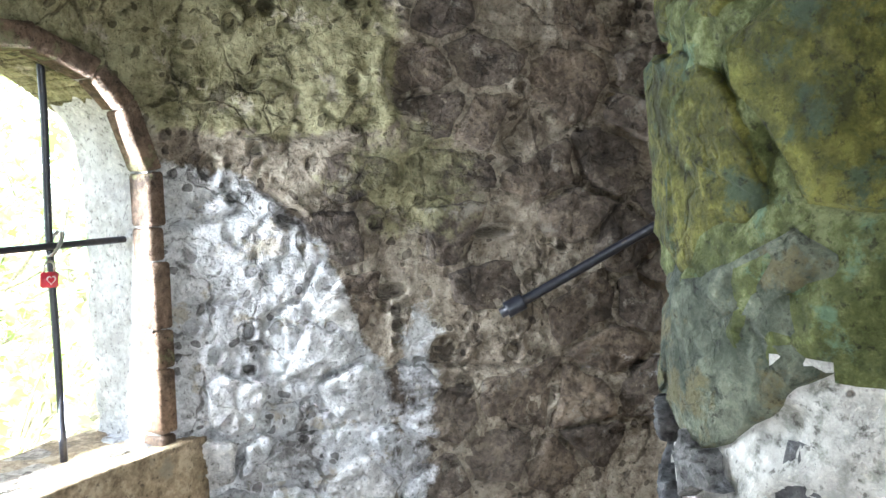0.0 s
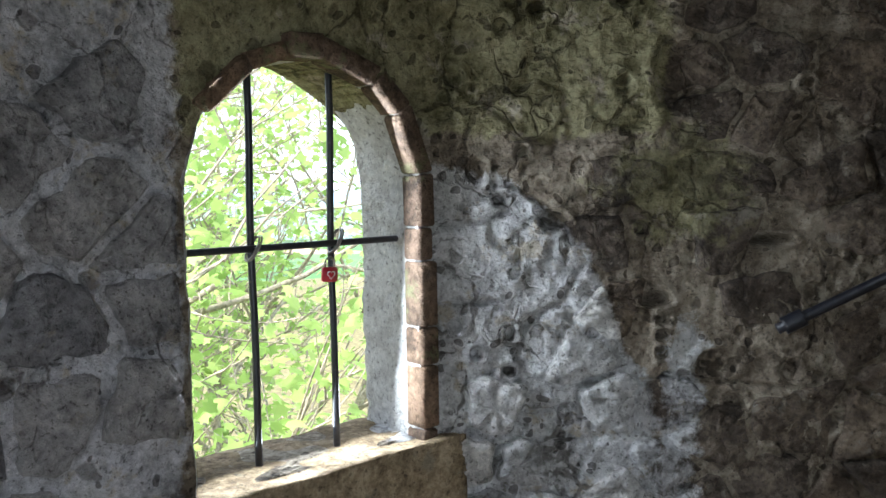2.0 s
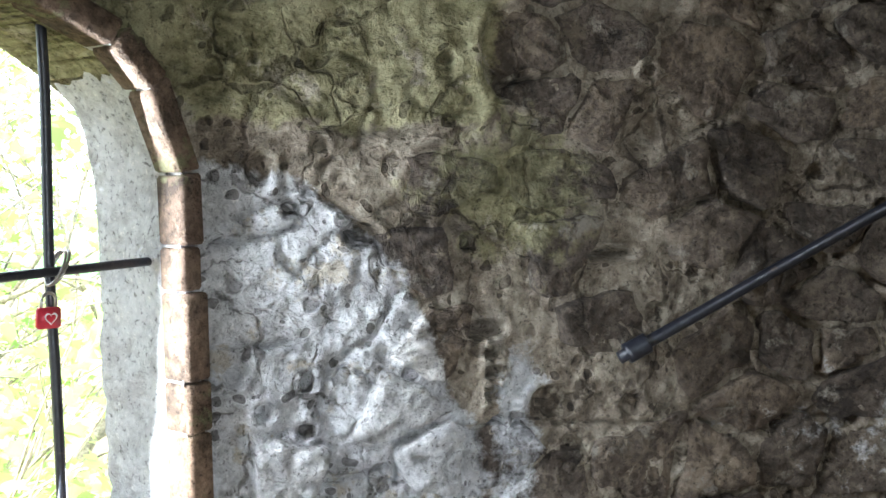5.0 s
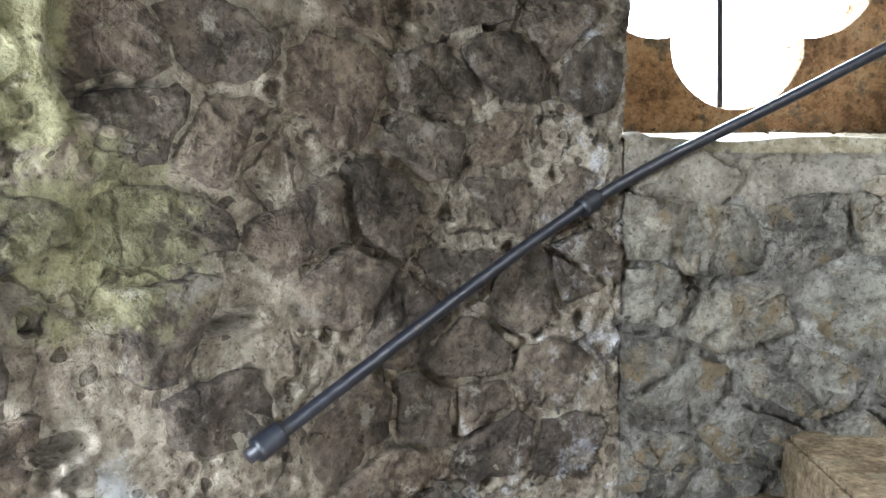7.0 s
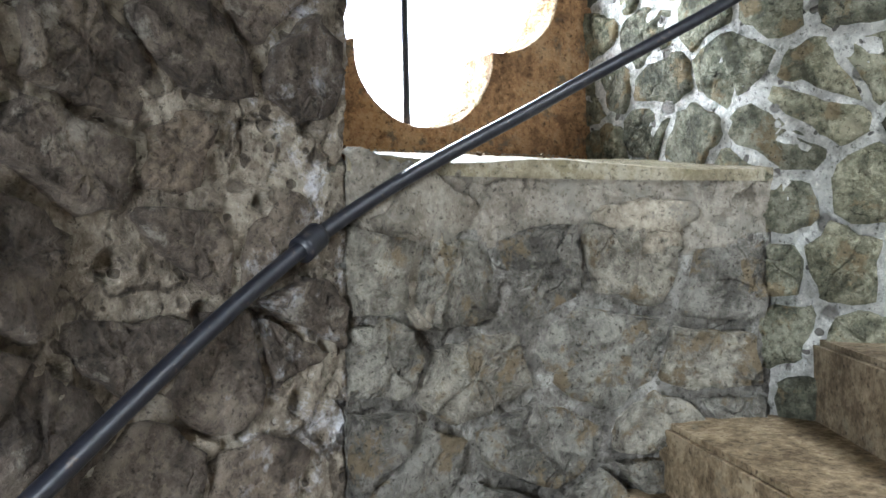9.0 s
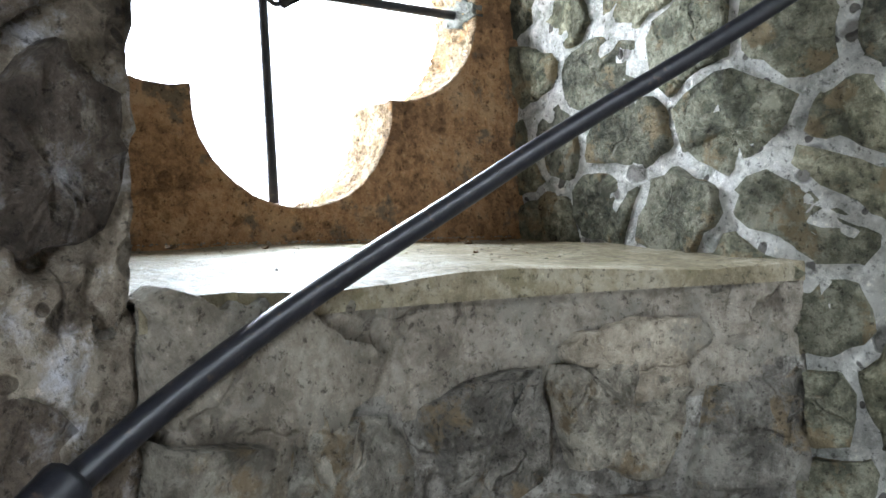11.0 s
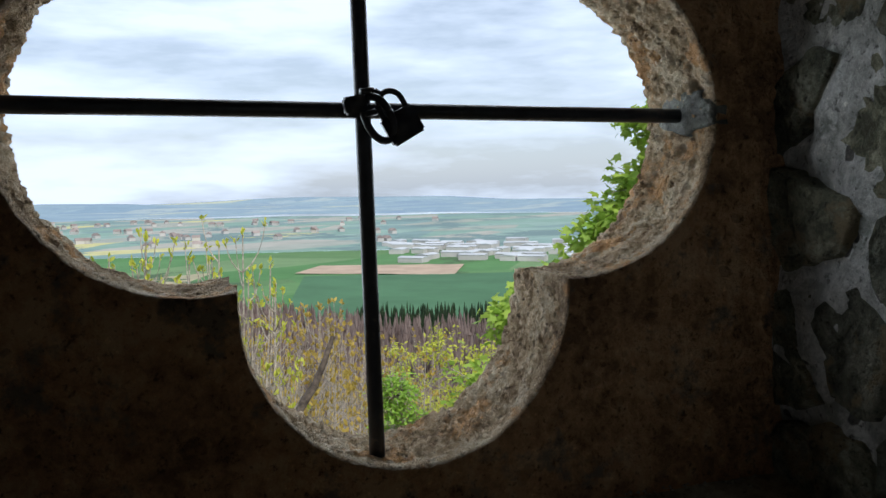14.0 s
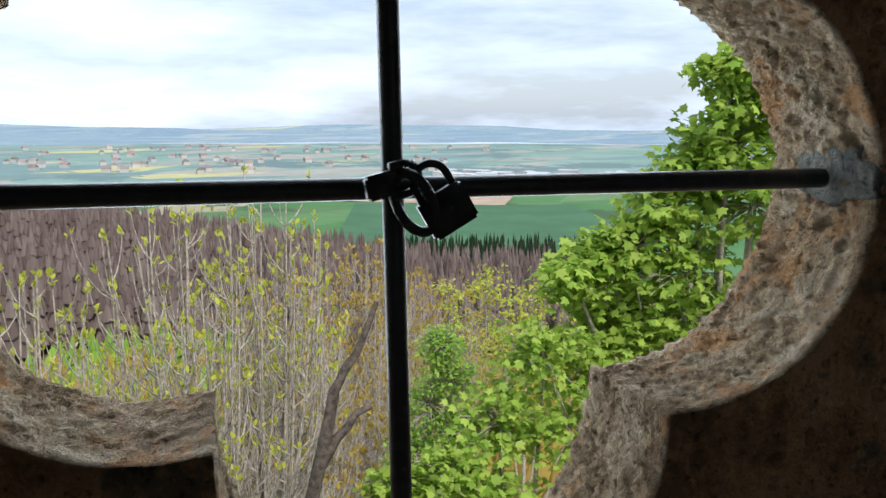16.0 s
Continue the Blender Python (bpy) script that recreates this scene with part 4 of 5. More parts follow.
def crumbs():
    rng = random.Random(2)
    verts, faces = [], []
    for _ in range(420):
        if rng.random() < 0.6:
            p = rose(rng.uniform(-0.6, 0.6), -0.1 - abs(rng.gauss(0, 0.025)))
        else:
            p = rose(rng.uniform(-0.5, 0.5), rng.uniform(-0.6, -0.1))
        back = 1 - min(1, max(0, (-0.09 - ((p - ROSE).dot(ROSE_N))) / 0.62))
        r, z = rng.uniform(0.0015, 0.005), SILL_Z + 0.07 * back + 0.002
        k = len(verts)
        verts += [(p.x + r, p.y, z), (p.x - r * 0.6, p.y + r, z), (p.x - r * 0.5, p.y - r, z), (p.x, p.y, z + r)]
        faces += [(k, k + 1, k + 3), (k + 1, k + 2, k + 3), (k + 2, k, k + 3), (k, k + 2, k + 1)]
    return solid("grit", verts, faces, STONE_GREY)


tagged(crumbs(), "crumbs of grey mortar and grit on the sill", "grit", kind="stuff")


# ---- landscape ----
def hill(r):
    return float(np.interp(r, [0, 3, 40, 150, 480, 620, 1400, 4900], [-4, -4, -27, -48, -72, -75, -73, -42]))


def land(x, y):
    r = math.hypot(x - 0.6, y - 1.1)
    z = hill(r) + 0.5 * noise.noise((x / 14, y / 14, 3)) * min(1, r / 30) + 3 * noise.noise((x / 240, y / 240, 0)) * min(1, r / 300)
    heading = math.degrees(math.atan2(0.6 - x, y - 1.1))
    return z + min(25.0, max(0.0, heading + 44)) * float(np.interp(r, [100, 300, 380, 520], [0, 0.85, 1, 0]))


def sheet(r0, r1, n, m, rise=0.0):
    verts, faces = [], []
    for i in range(n):
        r = r0 * (r1 / r0) ** (i / (n - 1))
        for j in range(m):
            a = 2 * math.pi * j / m
            x, y = 0.6 + r * math.cos(a), 1.1 + r * math.sin(a)
            z = land(x, y)
            if rise:
                z += rise * max(0, noise.noise((x / 1100 + 2, y / 1100, 1)) + 0.12) * min(1, max(0, (r - 2300) / 1500))
            verts.append((x, y, z))
    for i in range(n - 1):
        for j in range(m):
            k = (j + 1) % m
            faces.append((i * m + j, (i + 1) * m + j, (i + 1) * m + k, i * m + k))
    return verts, faces


def fields_build(cells, fields, stretch, woods, slope=False):
    def build(n, l, b):
        geo = n.new("ShaderNodeNewGeometry")
        pos = geo.outputs["Position"]
        mp = n.new("ShaderNodeMapping")
        mp.inputs["Scale"].default_value, mp.inputs["Rotation"].default_value = (cells, cells * stretch, 0.0), (0, 0, 0.75)
        l.new(pos, mp.inputs["Vector"])
        v = n.new("ShaderNodeTexVoronoi")
        v.inputs["Scale"].default_value = 1.0
        l.new(mp.outputs["Vector"], v.inputs["Vector"])
        sep = n.new("ShaderNodeSeparateColor")
        l.new(v.outputs["Color"], sep.inputs["Color"])
        r = n.new("ShaderNodeValToRGB")
        r.color_ramp.interpolation = "CONSTANT"
        while len(r.color_ramp.elements) < len(fields):
            r.color_ramp.elements.new(0.5)
        for k, (p, c) in zip(r.color_ramp.elements, fields):
            k.position, k.color = p, (*c, 1)
        l.new(sep.outputs[0], r.inputs["Fac"])
        fine = noise_node(n, l, pos, 0.02, 8, 0.7)
        col = mix_node(n, l, 1.0, r.outputs["Color"], ramp_node(n, l, fine, [(0.3, (0.8, 0.82, 0.8)), (0.7, (1.15, 1.12, 1.1))]), "MULTIPLY")
        if woods:
            w = noise_node(n, l, pos, 0.0035, 8, 0.72)
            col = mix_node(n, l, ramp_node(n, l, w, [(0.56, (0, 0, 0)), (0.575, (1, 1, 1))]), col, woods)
        if slope:
            sx = n.new("ShaderNodeSeparateXYZ")
            l.new(pos, sx.inputs[0])
            high = math_node(n, l, "GREATER_THAN", sx.outputs[2], -69.0)
            floor_col = ramp_node(n, l, noise_node(n, l, pos, 0.9, 5, 0.7), [(0.4, (0.1, 0.085, 0.045)), (0.6, (0.19, 0.17, 0.08))])
            col = mix_node(n, l, high, col, floor_col)
        l.new(col, b.inputs["Base Color"])
    return build


NEAR_FIELDS = [(0, (0.06, 0.16, 0.05)), (0.3, (0.09, 0.19, 0.07)), (0.5, (0.12, 0.2, 0.09)), (0.62, (0.33, 0.24, 0.17)), (0.7, (0.07, 0.17, 0.06)), (0.93, (0.3, 0.27, 0.18)), (0.96, (0.08, 0.16, 0.06))]
# haze of the distance is mixed into these colours, paler and bluer
HAZED_FIELDS = [(0, (0.17, 0.27, 0.23)), (0.3, (0.2, 0.29, 0.26)), (0.5, (0.26, 0.28, 0.25)), (0.6, (0.15, 0.23, 0.23)), (0.84, (0.3, 0.3, 0.27)), (0.92, (0.42, 0.4, 0.2)), (0.96, (0.18, 0.27, 0.25))]
HAZED_HILLS = [(0, (0.2, 0.28, 0.34)), (0.45, (0.22, 0.3, 0.35)), (0.7, (0.18, 0.26, 0.33)), (0.85, (0.28, 0.34, 0.36)), (0.92, (0.37, 0.4, 0.32)), (0.95, (0.2, 0.28, 0.34)), (0.98, (0.25, 0.32, 0.36))]
gv, gf = sheet(0.5, 1150, 110, 140)
tagged(solid("ground", gv, gf, material("spring_fields", fields_build(0.0045, NEAR_FIELDS, 2.2, (0.05, 0.09, 0.04), True), 0.95)), kind="structure")
# the far sheets' wood colours carry painted haze too
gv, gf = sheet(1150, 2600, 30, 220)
tagged(solid("backdrop", gv, gf, material("hazed_distant_fields", fields_build(0.004, HAZED_FIELDS, 2.6, (0.12, 0.18, 0.18)), 1.0)), kind="structure")
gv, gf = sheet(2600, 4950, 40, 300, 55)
tagged(solid("backdrop_hills", gv, gf, material("hazed_distant_hills", fields_build(0.0032, HAZED_HILLS, 2.4, (0.17, 0.24, 0.31)), 1.0)), kind="structure")

EYE_END = Vector((1.53, 2.68, 2.4))


def out_there(heading, elevation, distance):
    a, e = radians(heading), radians(elevation)
    return EYE_END + Vector((-math.sin(a), math.cos(a), math.tan(e))) * distance


def ribbon(name, label, a, b, width, mat):
    """A lane or field laid on the plain between two ground points."""
    a, b = Vector(a), Vector(b)
    d = (b - a).normalized()
    side = Vector((-d.y, d.x)) * width / 2
    verts, faces = [], []
    for i in range(13):
        p = a.lerp(b, i / 12)
        for s in (-1, 1):
            q = p + side * s
            verts.append((q.x, q.y, land(q.x, q.y) + 0.8))
    faces = [(2 * i, 2 * i + 1, 2 * i + 3, 2 * i + 2) for i in range(12)]
    return tagged(solid(name, verts, faces, mat), label, kind="structure")


def spot(heading, distance):
    a = radians(heading)
    return (EYE_END.x - math.sin(a) * distance, EYE_END.y + math.cos(a) * distance)


LANE = plain("pale_gravel_lane", (0.42, 0.4, 0.36), 0.9, 0, 0.1, 0.1)
SOIL = plain("pale_ploughed_soil", (0.36, 0.27, 0.2), 0.95, 0, 0.15, 0.05)
CROP = plain("young_green_crop", (0.05, 0.125, 0.06), 0.95, 0, 0.12, 0.02)
ribbon("field", "young green crop field on the plain", spot(-40, 640), spot(-58, 660), 330, CROP)
ribbon("field_soil", "ploughed brown field on the plain", spot(-41, 880), spot(-51, 850), 95, SOIL)
ribbon("road", "pale gravel lane between fields", spot(-45, 650), spot(-58, 640), 4, LANE)
ribbon("road_branch", "pale gravel lane between fields", spot(-51, 560), spot(-57, 650), 5, LANE)

# far town and works
ROOF_RED = plain("red_tile_roof", (0.24, 0.2, 0.185), 0.9, 0, 0.3, 0.02)
ROOF_GREY = plain("pale_flat_roof", (0.4, 0.42, 0.44), 0.8, 0, 0.15, 0.02)
HOUSE_WALL = plain("pale_house_wall", (0.42, 0.41, 0.39), 0.9, 0, 0.15, 0.02)


def gabled(name, mat_roof, w, d, h, roof):
    ob = new(name)
    bm = rounded_box(w, d, h, 0.1, 1)
    bmesh.ops.translate(bm, vec=(0, 0, h / 2), verts=bm.verts)
    part("wall", bm, HOUSE_WALL, ob, smooth=False)
    o = 0.4
    v = [(-w / 2 - o, -d / 2 - o, h), (w / 2 + o, -d / 2 - o, h), (w / 2 + o, d / 2 + o, h), (-w / 2 - o, d / 2 + o, h), (-w / 2 - o, 0, h + roof), (w / 2 + o, 0, h + roof)]
    solid("roof", v, [(0, 1, 5, 4), (2, 3, 4, 5), (0, 4, 3), (1, 2, 5), (0, 3, 2, 1)], mat_roof, ob, smooth=False)
    return ob


rng = random.Random(12)
house = tagged(gabled("house", ROOF_RED, 13, 10, 6, 4.5), "pale house with a red tiled roof in the far town", "house", "far town houses")
hall = tagged(gabled("works_hall", ROOF_GREY, 30, 17, 6, 1.5), "pale flat-roofed works hall on the plain", "hall", "works halls on the plain")
first = True
for i in range(90):
    h = rng.gauss(-33, 9)
    d = rng.uniform(1330, 2300)
    x, y = spot(h, d)
    m = pose(x, y, land(x, y) - 0.5, 0, 0, rng.uniform(0, 180))
    if first:
        house.matrix_world, first = m, False
    else:
        copy_thing(house, m)
first = True
for i in range(60):
    h, d = rng.uniform(-60, -46.5), rng.uniform(930, 1330)
    x, y = spot(h, d)
    m = pose(x, y, land(x, y) - 0.5, 0, 0, rng.choice((20, 110)) + rng.uniform(-6, 6))
    if first:
        hall.matrix_world, first = m, False
    else:
        copy_thing(hall, m)


# ---- trees ----
def stems(rng, base, heading, length, radius, levels, splits, spread, up, out, tips, curve=0.25):
    """Grow a branch and its offshoots: out gets tubes, tips gets end points with directions."""
    pts, d, p = [Vector(base)], Vector(heading).normalized(), Vector(base)
    n = 6
    for i in range(n):
        d = (d + Vector((rng.gauss(0, 1), rng.gauss(0, 1), rng.gauss(0, 1))) * curve * 0.35 + Vector((0, 0, up * 0.12))).normalized()
        p = p + d * length / n
        pts.append(p.copy())
        if levels <= 1:
            tips.append((p.copy(), d.copy()))
    out.append((pts, radius, radius * 0.45))
    if levels > 0:
        for k in range(splits):
            t = rng.uniform(0.3, 1.0)
            j = min(n - 1, int(t * n))
            q = pts[j].lerp(pts[j + 1], t * n - j if t < 1 else 1)
            e = (d + Vector((rng.gauss(0, 1), rng.gauss(0, 1), rng.gauss(0, 0.6))) * spread).normalized()
            stems(rng, q, e, length * rng.uniform(0.5, 0.75), radius * 0.5, levels - 1, splits, spread, up, out, tips, curve)


def tubes_mesh(tubes, sides=5):
    verts, faces = [], []
    for pts, r0, r1 in tubes:
        k = len(verts)
        for i, p in enumerate(pts):
            d = (pts[min(i + 1, len(pts) - 1)] - pts[max(i - 1, 0)]).normalized()
            a = d.cross(Vector((0.3, 0.2, 1)) if abs(d.z) < 0.95 else Vector((1, 0, 0))).normalized()
            b, r = d.cross(a), r0 + (r1 - r0) * i / (len(pts) - 1)
            verts += [p + (a * math.cos(2 * math.pi * s / sides) + b * math.sin(2 * math.pi * s / sides)) * r for s in range(sides)]
        for i in range(len(pts) - 1):
            for s in range(sides):
                t = (s + 1) % sides
                faces.append((k + i * sides + s, k + i * sides + t, k + (i + 1) * sides + t, k + (i + 1) * sides + s))
    return verts, faces


LOBED = [(0.0, 0.0), (0.22, 0.08), (0.5, 0.1), (0.36, 0.3), (0.48, 0.62), (0.2, 0.58), (0.0, 1.0), (-0.2, 0.58), (-0.48, 0.62), (-0.36, 0.3), (-0.5, 0.1), (-0.22, 0.08)]
OVAL = [(0.0, 0.0), (0.24, 0.35), (0.2, 0.7), (0.0, 1.0), (-0.2, 0.7), (-0.24, 0.35)]


def leaves_mesh(rng, places, size, shape, droop=0.3):
    verts, faces = [], []
    for p, d in places:
        s = size * rng.uniform(0.6, 1.25)
        y = (Vector((rng.gauss(0, 1), rng.gauss(0, 1), rng.gauss(-droop, 0.6))) + d * 0.4).normalized()
        x = y.cross(Vector((rng.gauss(0, 0.6), rng.gauss(0, 0.6), 1))).normalized()
        z = x.cross(y)
        k = len(verts)
        for u, v in shape:
            verts.append(p + x * (u * s) + y * (v * s) - z * (s * 0.35 * u * u + s * 0.15 * v * v))
        faces.append(tuple(range(k, k + len(shape))))
    return verts, faces


def tree(name, label, base, heading, length, radius, levels, splits, spread, up, leaf_mat, leaf, per_tip, shape, seed, scatter=0.12, bark=BARK, group=""):
    rng = random.Random(seed)
    tubes, tips = [], []
    stems(rng, (0, 0, 0), heading, length, radius, levels, splits, spread, up, tubes, tips)
    ob = tagged(new(name), label, "tree" if "tree" in name else "bush", group)
    ob.location = base
    def clear(p):
        return math.hypot(base[0] + p.x - 0.9, base[1] + p.y - 1.5) > 3.1

    tubes = [k for k in tubes if all(clear(p) for p in k[0])]
    places = [(p + Vector((rng.gauss(0, 1), rng.gauss(0, 1), rng.gauss(0, 1))) * scatter, d) for p, d in tips for _ in range(per_tip) if rng.random() < 0.9]
    v, f = tubes_mesh(tubes)
    solid("trunk", v, f, bark, ob)
    v, f = leaves_mesh(rng, [k for k in places if clear(k[0])], leaf, shape)
    solid("crown", v, f, leaf_mat, ob, smooth=False)
    return ob


def rooted(heading, distance):
    x, y = spot(heading, distance)
    return (x, y, land(x, y) - 0.1)


def curve(a, b, c, n=7):
    """Points on an arc from a to c, drawn towards b."""
    a, b, c = Vector(a), Vector(b), Vector(c)
    return [a * (1 - t) ** 2 + b * 2 * t * (1 - t) + c * t * t for t in (i / (n - 1) for i in range(n))]


def whip_tree(name, label, base, height, spread, shoots, twigs, leaf_mat, leaf, per_tip, seed, bark=BARK, thick=0.012, group="", low=0.4):
    """A slender tree of steep whip-like shoots that carry their buds at the tips."""
    rng = random.Random(seed)
    ob = tagged(new(name), label, "tree", group)
    ob.location = base
    fork = height * low
    tubes, places = [(curve((0, 0, 0), (0.1, 0, fork * 0.5), (0, 0.05, fork * 1.5)), thick * 5, thick * 2)], []
    for _ in range(shoots):
        r, a = spread * math.sqrt(rng.random()), rng.uniform(0, 2 * math.pi)
        top = Vector((r * math.cos(a), r * math.sin(a), height * (1 - 0.22 * rng.random() ** 1.5 - 0.06 * r / spread)))
        start = Vector((0, 0.03, fork * rng.uniform(0.8, 1.45)))
        pts = curve(start, (top.x * 0.85 + rng.gauss(0, 0.06), top.y * 0.85, start.z + (top.z - start.z) * 0.45), top, 9)
        tubes.append((pts, thick, thick * 0.35))
        places += [(top + Vector((0, 0, rng.uniform(-0.05, 0.02))), Vector((0, 0, 1))) for _ in range(per_tip + 1)]
        for k in range(twigs):
            t = rng.uniform(0.35, 0.97)
            j = int(t * 8)
            q = pts[j].lerp(pts[j + 1], t * 8 - j)
            b = rng.uniform(0, 2 * math.pi)
            ln = height * rng.uniform(0.02, 0.055) * (1.5 - t)
            e = q + Vector((math.cos(b) * 0.55, math.sin(b) * 0.55, 1)) * ln * 1.6
            tubes.append((curve(q, q + Vector((math.cos(b), math.sin(b), 0.5)) * ln * 0.7, e, 5), thick * 0.42, thick * 0.2))
            if t > 0.68 or rng.random() < 0.12:
                places += [(e + Vector((rng.gauss(0, 0.008), rng.gauss(0, 0.008), rng.uniform(-0.05, 0.0))), Vector((0, 0, 1))) for _ in range(per_tip)]
    v, f = tubes_mesh(tubes, 5)
    solid("trunk", v, f, bark, ob)
    v, f = leaves_mesh(rng, places, leaf, OVAL, -1.6)
    solid("crown", v, f, leaf_mat, ob, smooth=False)
    return ob


def clump_tree(name, label, base, clumps, leaf_mat, leaf, count, shape, seed, bark=BARK, category="tree", group=""):
    """A leafy tree: limbs reach out to clumps, each clump a spray of twigs with leaves round it."""
    rng = random.Random(seed)
    ob = tagged(new(name), label, category, group)
    base = Vector(base)
    ob.location = base
    tubes, places = [], []
    mid = sum((out_there(h, e, d) for h, e, d, r in clumps), Vector()) / len(clumps) - base
    stem = curve((0, 0, 0), (mid.x * 0.2, mid.y * 0.2, mid.z * 0.5), (mid.x * 0.7, mid.y * 0.7, mid.z * 0.8), 9)
    tubes.append((stem, 0.11, 0.05))
    for h, e, d, r in clumps:
        c = out_there(h, e, d) - base
        s = stem[rng.choice((5, 6, 7, 8))]
        tubes.append((curve(s, (s + c) / 2 + Vector((0, 0, -0.3 * r)), c), 0.04, 0.014))
        sprays = max(8, int(count / 16))
        for _ in range(sprays):
            n = Vector((rng.gauss(0, 1), rng.gauss(0, 1), rng.gauss(0.15, 1))).normalized()
            q = c + Vector((n.x, n.y, n.z * 0.85)) * r * rng.uniform(0.35, 1.0) ** 0.6 * rng.uniform(0.75, 1.15)
            pts = curve(c + (q - c) * 0.15, c + (q - c) * 0.6 + Vector((0, 0, 0.06 * r)), q, 5)
            tubes.append((pts, 0.009, 0.003))
            for _ in range(16):
                t = rng.uniform(0.45, 1.0)
                j = min(3, int(t * 4))
                w = pts[j].lerp(pts[j + 1], t * 4 - j)
                places.append((w + Vector((rng.gauss(0, 1), rng.gauss(0, 1), rng.gauss(0, 0.5))) * leaf * 0.9, n))
    v, f = tubes_mesh(tubes)
    solid("trunk", v, f, bark, ob)
    v, f = leaves_mesh(rng, places, leaf, shape)
    solid("crown", v, f, leaf_mat, ob, smooth=False)
    return ob


# beyond the rose window
clump_tree("maple_tree", "maple tree in fresh bright green leaf", rooted(-66, 8.2),
           [(-64.7, 3.2, 7.8, 0.3), (-66.5, 1.5, 8.0, 0.5), (-64.5, -1.2, 7.9, 0.5), (-61.5, -5.2, 7.9, 0.45), (-66.5, -5.0, 8.0, 0.6), (-59.0, -8.2, 7.8, 0.42), (-62.5, -9.5, 8.0, 0.6),
            (-55.4, -10.4, 7.6, 0.3), (-58.0, -12.5, 8.0, 0.55), (-57.2, -8.6, 7.8, 0.3), (-63.0, -3.0, 7.9, 0.35), (-60.5, -12.8, 8.0, 0.5), (-64.5, -13, 8.0, 0.6), (-57, -15.5, 7.8, 0.5), (-70, 0, 8.2, 0.7), (-70, -7, 8.2, 0.7)], LEAF_FRESH, 0.1, 700, LOBED, 21)
clump_tree("maple_tree", "low maple sapling in bright green leaf", rooted(-53, 7.2),
           [(-53.5, -15.5, 7.2, 0.48), (-50.5, -19.5, 7.0, 0.45), (-55.5, -20, 7.2, 0.55), (-47, -23, 6.6, 0.4), (-51, -25, 6.8, 0.5), (-43.5, -24, 6.6, 0.3)], LEAF_FRESH, 0.085, 650, LOBED, 33)
clump_tree("leafy_bush", "dense bush of small dark green leaves", rooted(-46.5, 9.2),
           [(-46.4, -14.8, 9.0, 0.32), (-47.2, -17.0, 9.0, 0.42), (-45.6, -18.5, 9.0, 0.42), (-47.5, -20.5, 9.0, 0.45), (-44.6, -21.5, 9.0, 0.4)], LEAF_DENSE, 0.055, 1100, OVAL, 5, category="bush")
for i, (h, d, top, w, n) in enumerate(((-29.3, 6.3, -3.0, 0.55, 26), (-34.6, 6.6, -3.3, 0.55, 26), (-36.8, 7.4, -5.0, 0.4, 14), (-21.0, 6.0, -8.0, 0.4, 20), (-24.8, 6.8, -8.5, 0.35, 12), (-31.5, 5.6, -10.0, 0.45, 14))):
    base = rooted(h, d)
    whip_tree("budding_tree", "slender bare tree with yellow-green opening buds", base, 2.4 + d * math.tan(radians(top + 0.9)) - base[2], w, n, 9, LEAF_BUD, 0.052, 5, 40 + i, thick=0.015, group="budding trees below the window", low=0.5)
for i, (h, d, top, w, n, mat) in enumerate(((-39.5, 13.5, -7.0, 1.2, 60, LEAF_OLIVE), (-43.0, 15.0, -7.4, 1.3, 60, LEAF_OLIVE), (-36.0, 14.0, -7.6, 1.2, 55, LEAF_OLIVE), (-41.0, 10.5, -12.0, 0.9, 45, LEAF_OLIVE), (-45.8, 18.0, -8.8, 1.2, 50, LEAF_OLIVE),
                                             (-32.0, 15.0, -10.0, 1.4, 50, LEAF_OLIVE), (-27.0, 16.0, -12.5, 1.5, 50, LEAF_BUD), (-21.0, 16.0, -13.0, 1.6, 50, LEAF_BUD), (-37.0, 10.0, -15.0, 0.9, 40, LEAF_OLIVE))):
    base = rooted(h, d)
    whip_tree("spring_tree", "olive-yellow spring tree with fine upright twigs", base, 2.4 + d * math.tan(radians(top)) - base[2], w, n, 16, mat, 0.085, 5, 60 + i, thick=0.014, group="spring trees on the slope", low=0.35)
for i, (h, e, d, r) in enumerate(((-49.5, -11.0, 24, 0.9), (-47.0, -11.6, 26, 0.8), (-52.2, -11.8, 22, 0.8), (-56.0, -12.0, 22, 1.0))):
    clump_tree("young_tree", "yellow-green young tree on the slope", rooted(h, d), [(h, e, d, r), (h + 1.5, e - 3, d, r * 1.2), (h - 1.6, e - 3.5, d, r * 1.2), (h, e - 6, d, r * 1.4)], LEAF_BUD, 0.13, 420, OVAL, 90 + i, group="young trees on the slope")

# dead broken branch
DEADWOOD = plain("weathered_dead_wood", (0.1, 0.08, 0.065), 0.9, 0, 0.5, 25)
x, y, z = out_there(-38.9, -18.6, 5.2)
SIDE = Vector((0.77, -0.63, 0))
tubes = [([SIDE * a + Vector((0, 0, b)) for a, b in ((-0.3, -2.2), (-0.13, -0.6), (-0.02, -0.12), (0.02, 0.1), (0.1, 0.26), (0.16, 0.34), (0.23, 0.5), (0.29, 0.66))], 0.05, 0.015),
         ([SIDE * a + Vector((0, 0, b)) for a, b in ((-0.08, -0.4), (0.03, -0.2), (0.1, -0.13), (0.16, -0.04), (0.25, 0.0))], 0.035, 0.02)]
v, f = tubes_mesh(tubes, 9)
snag = tagged(solid("dead_branch", v, f, DEADWOOD), "broken dead grey branch standing among young trees", "branch")
snag.location = (x, y, z)

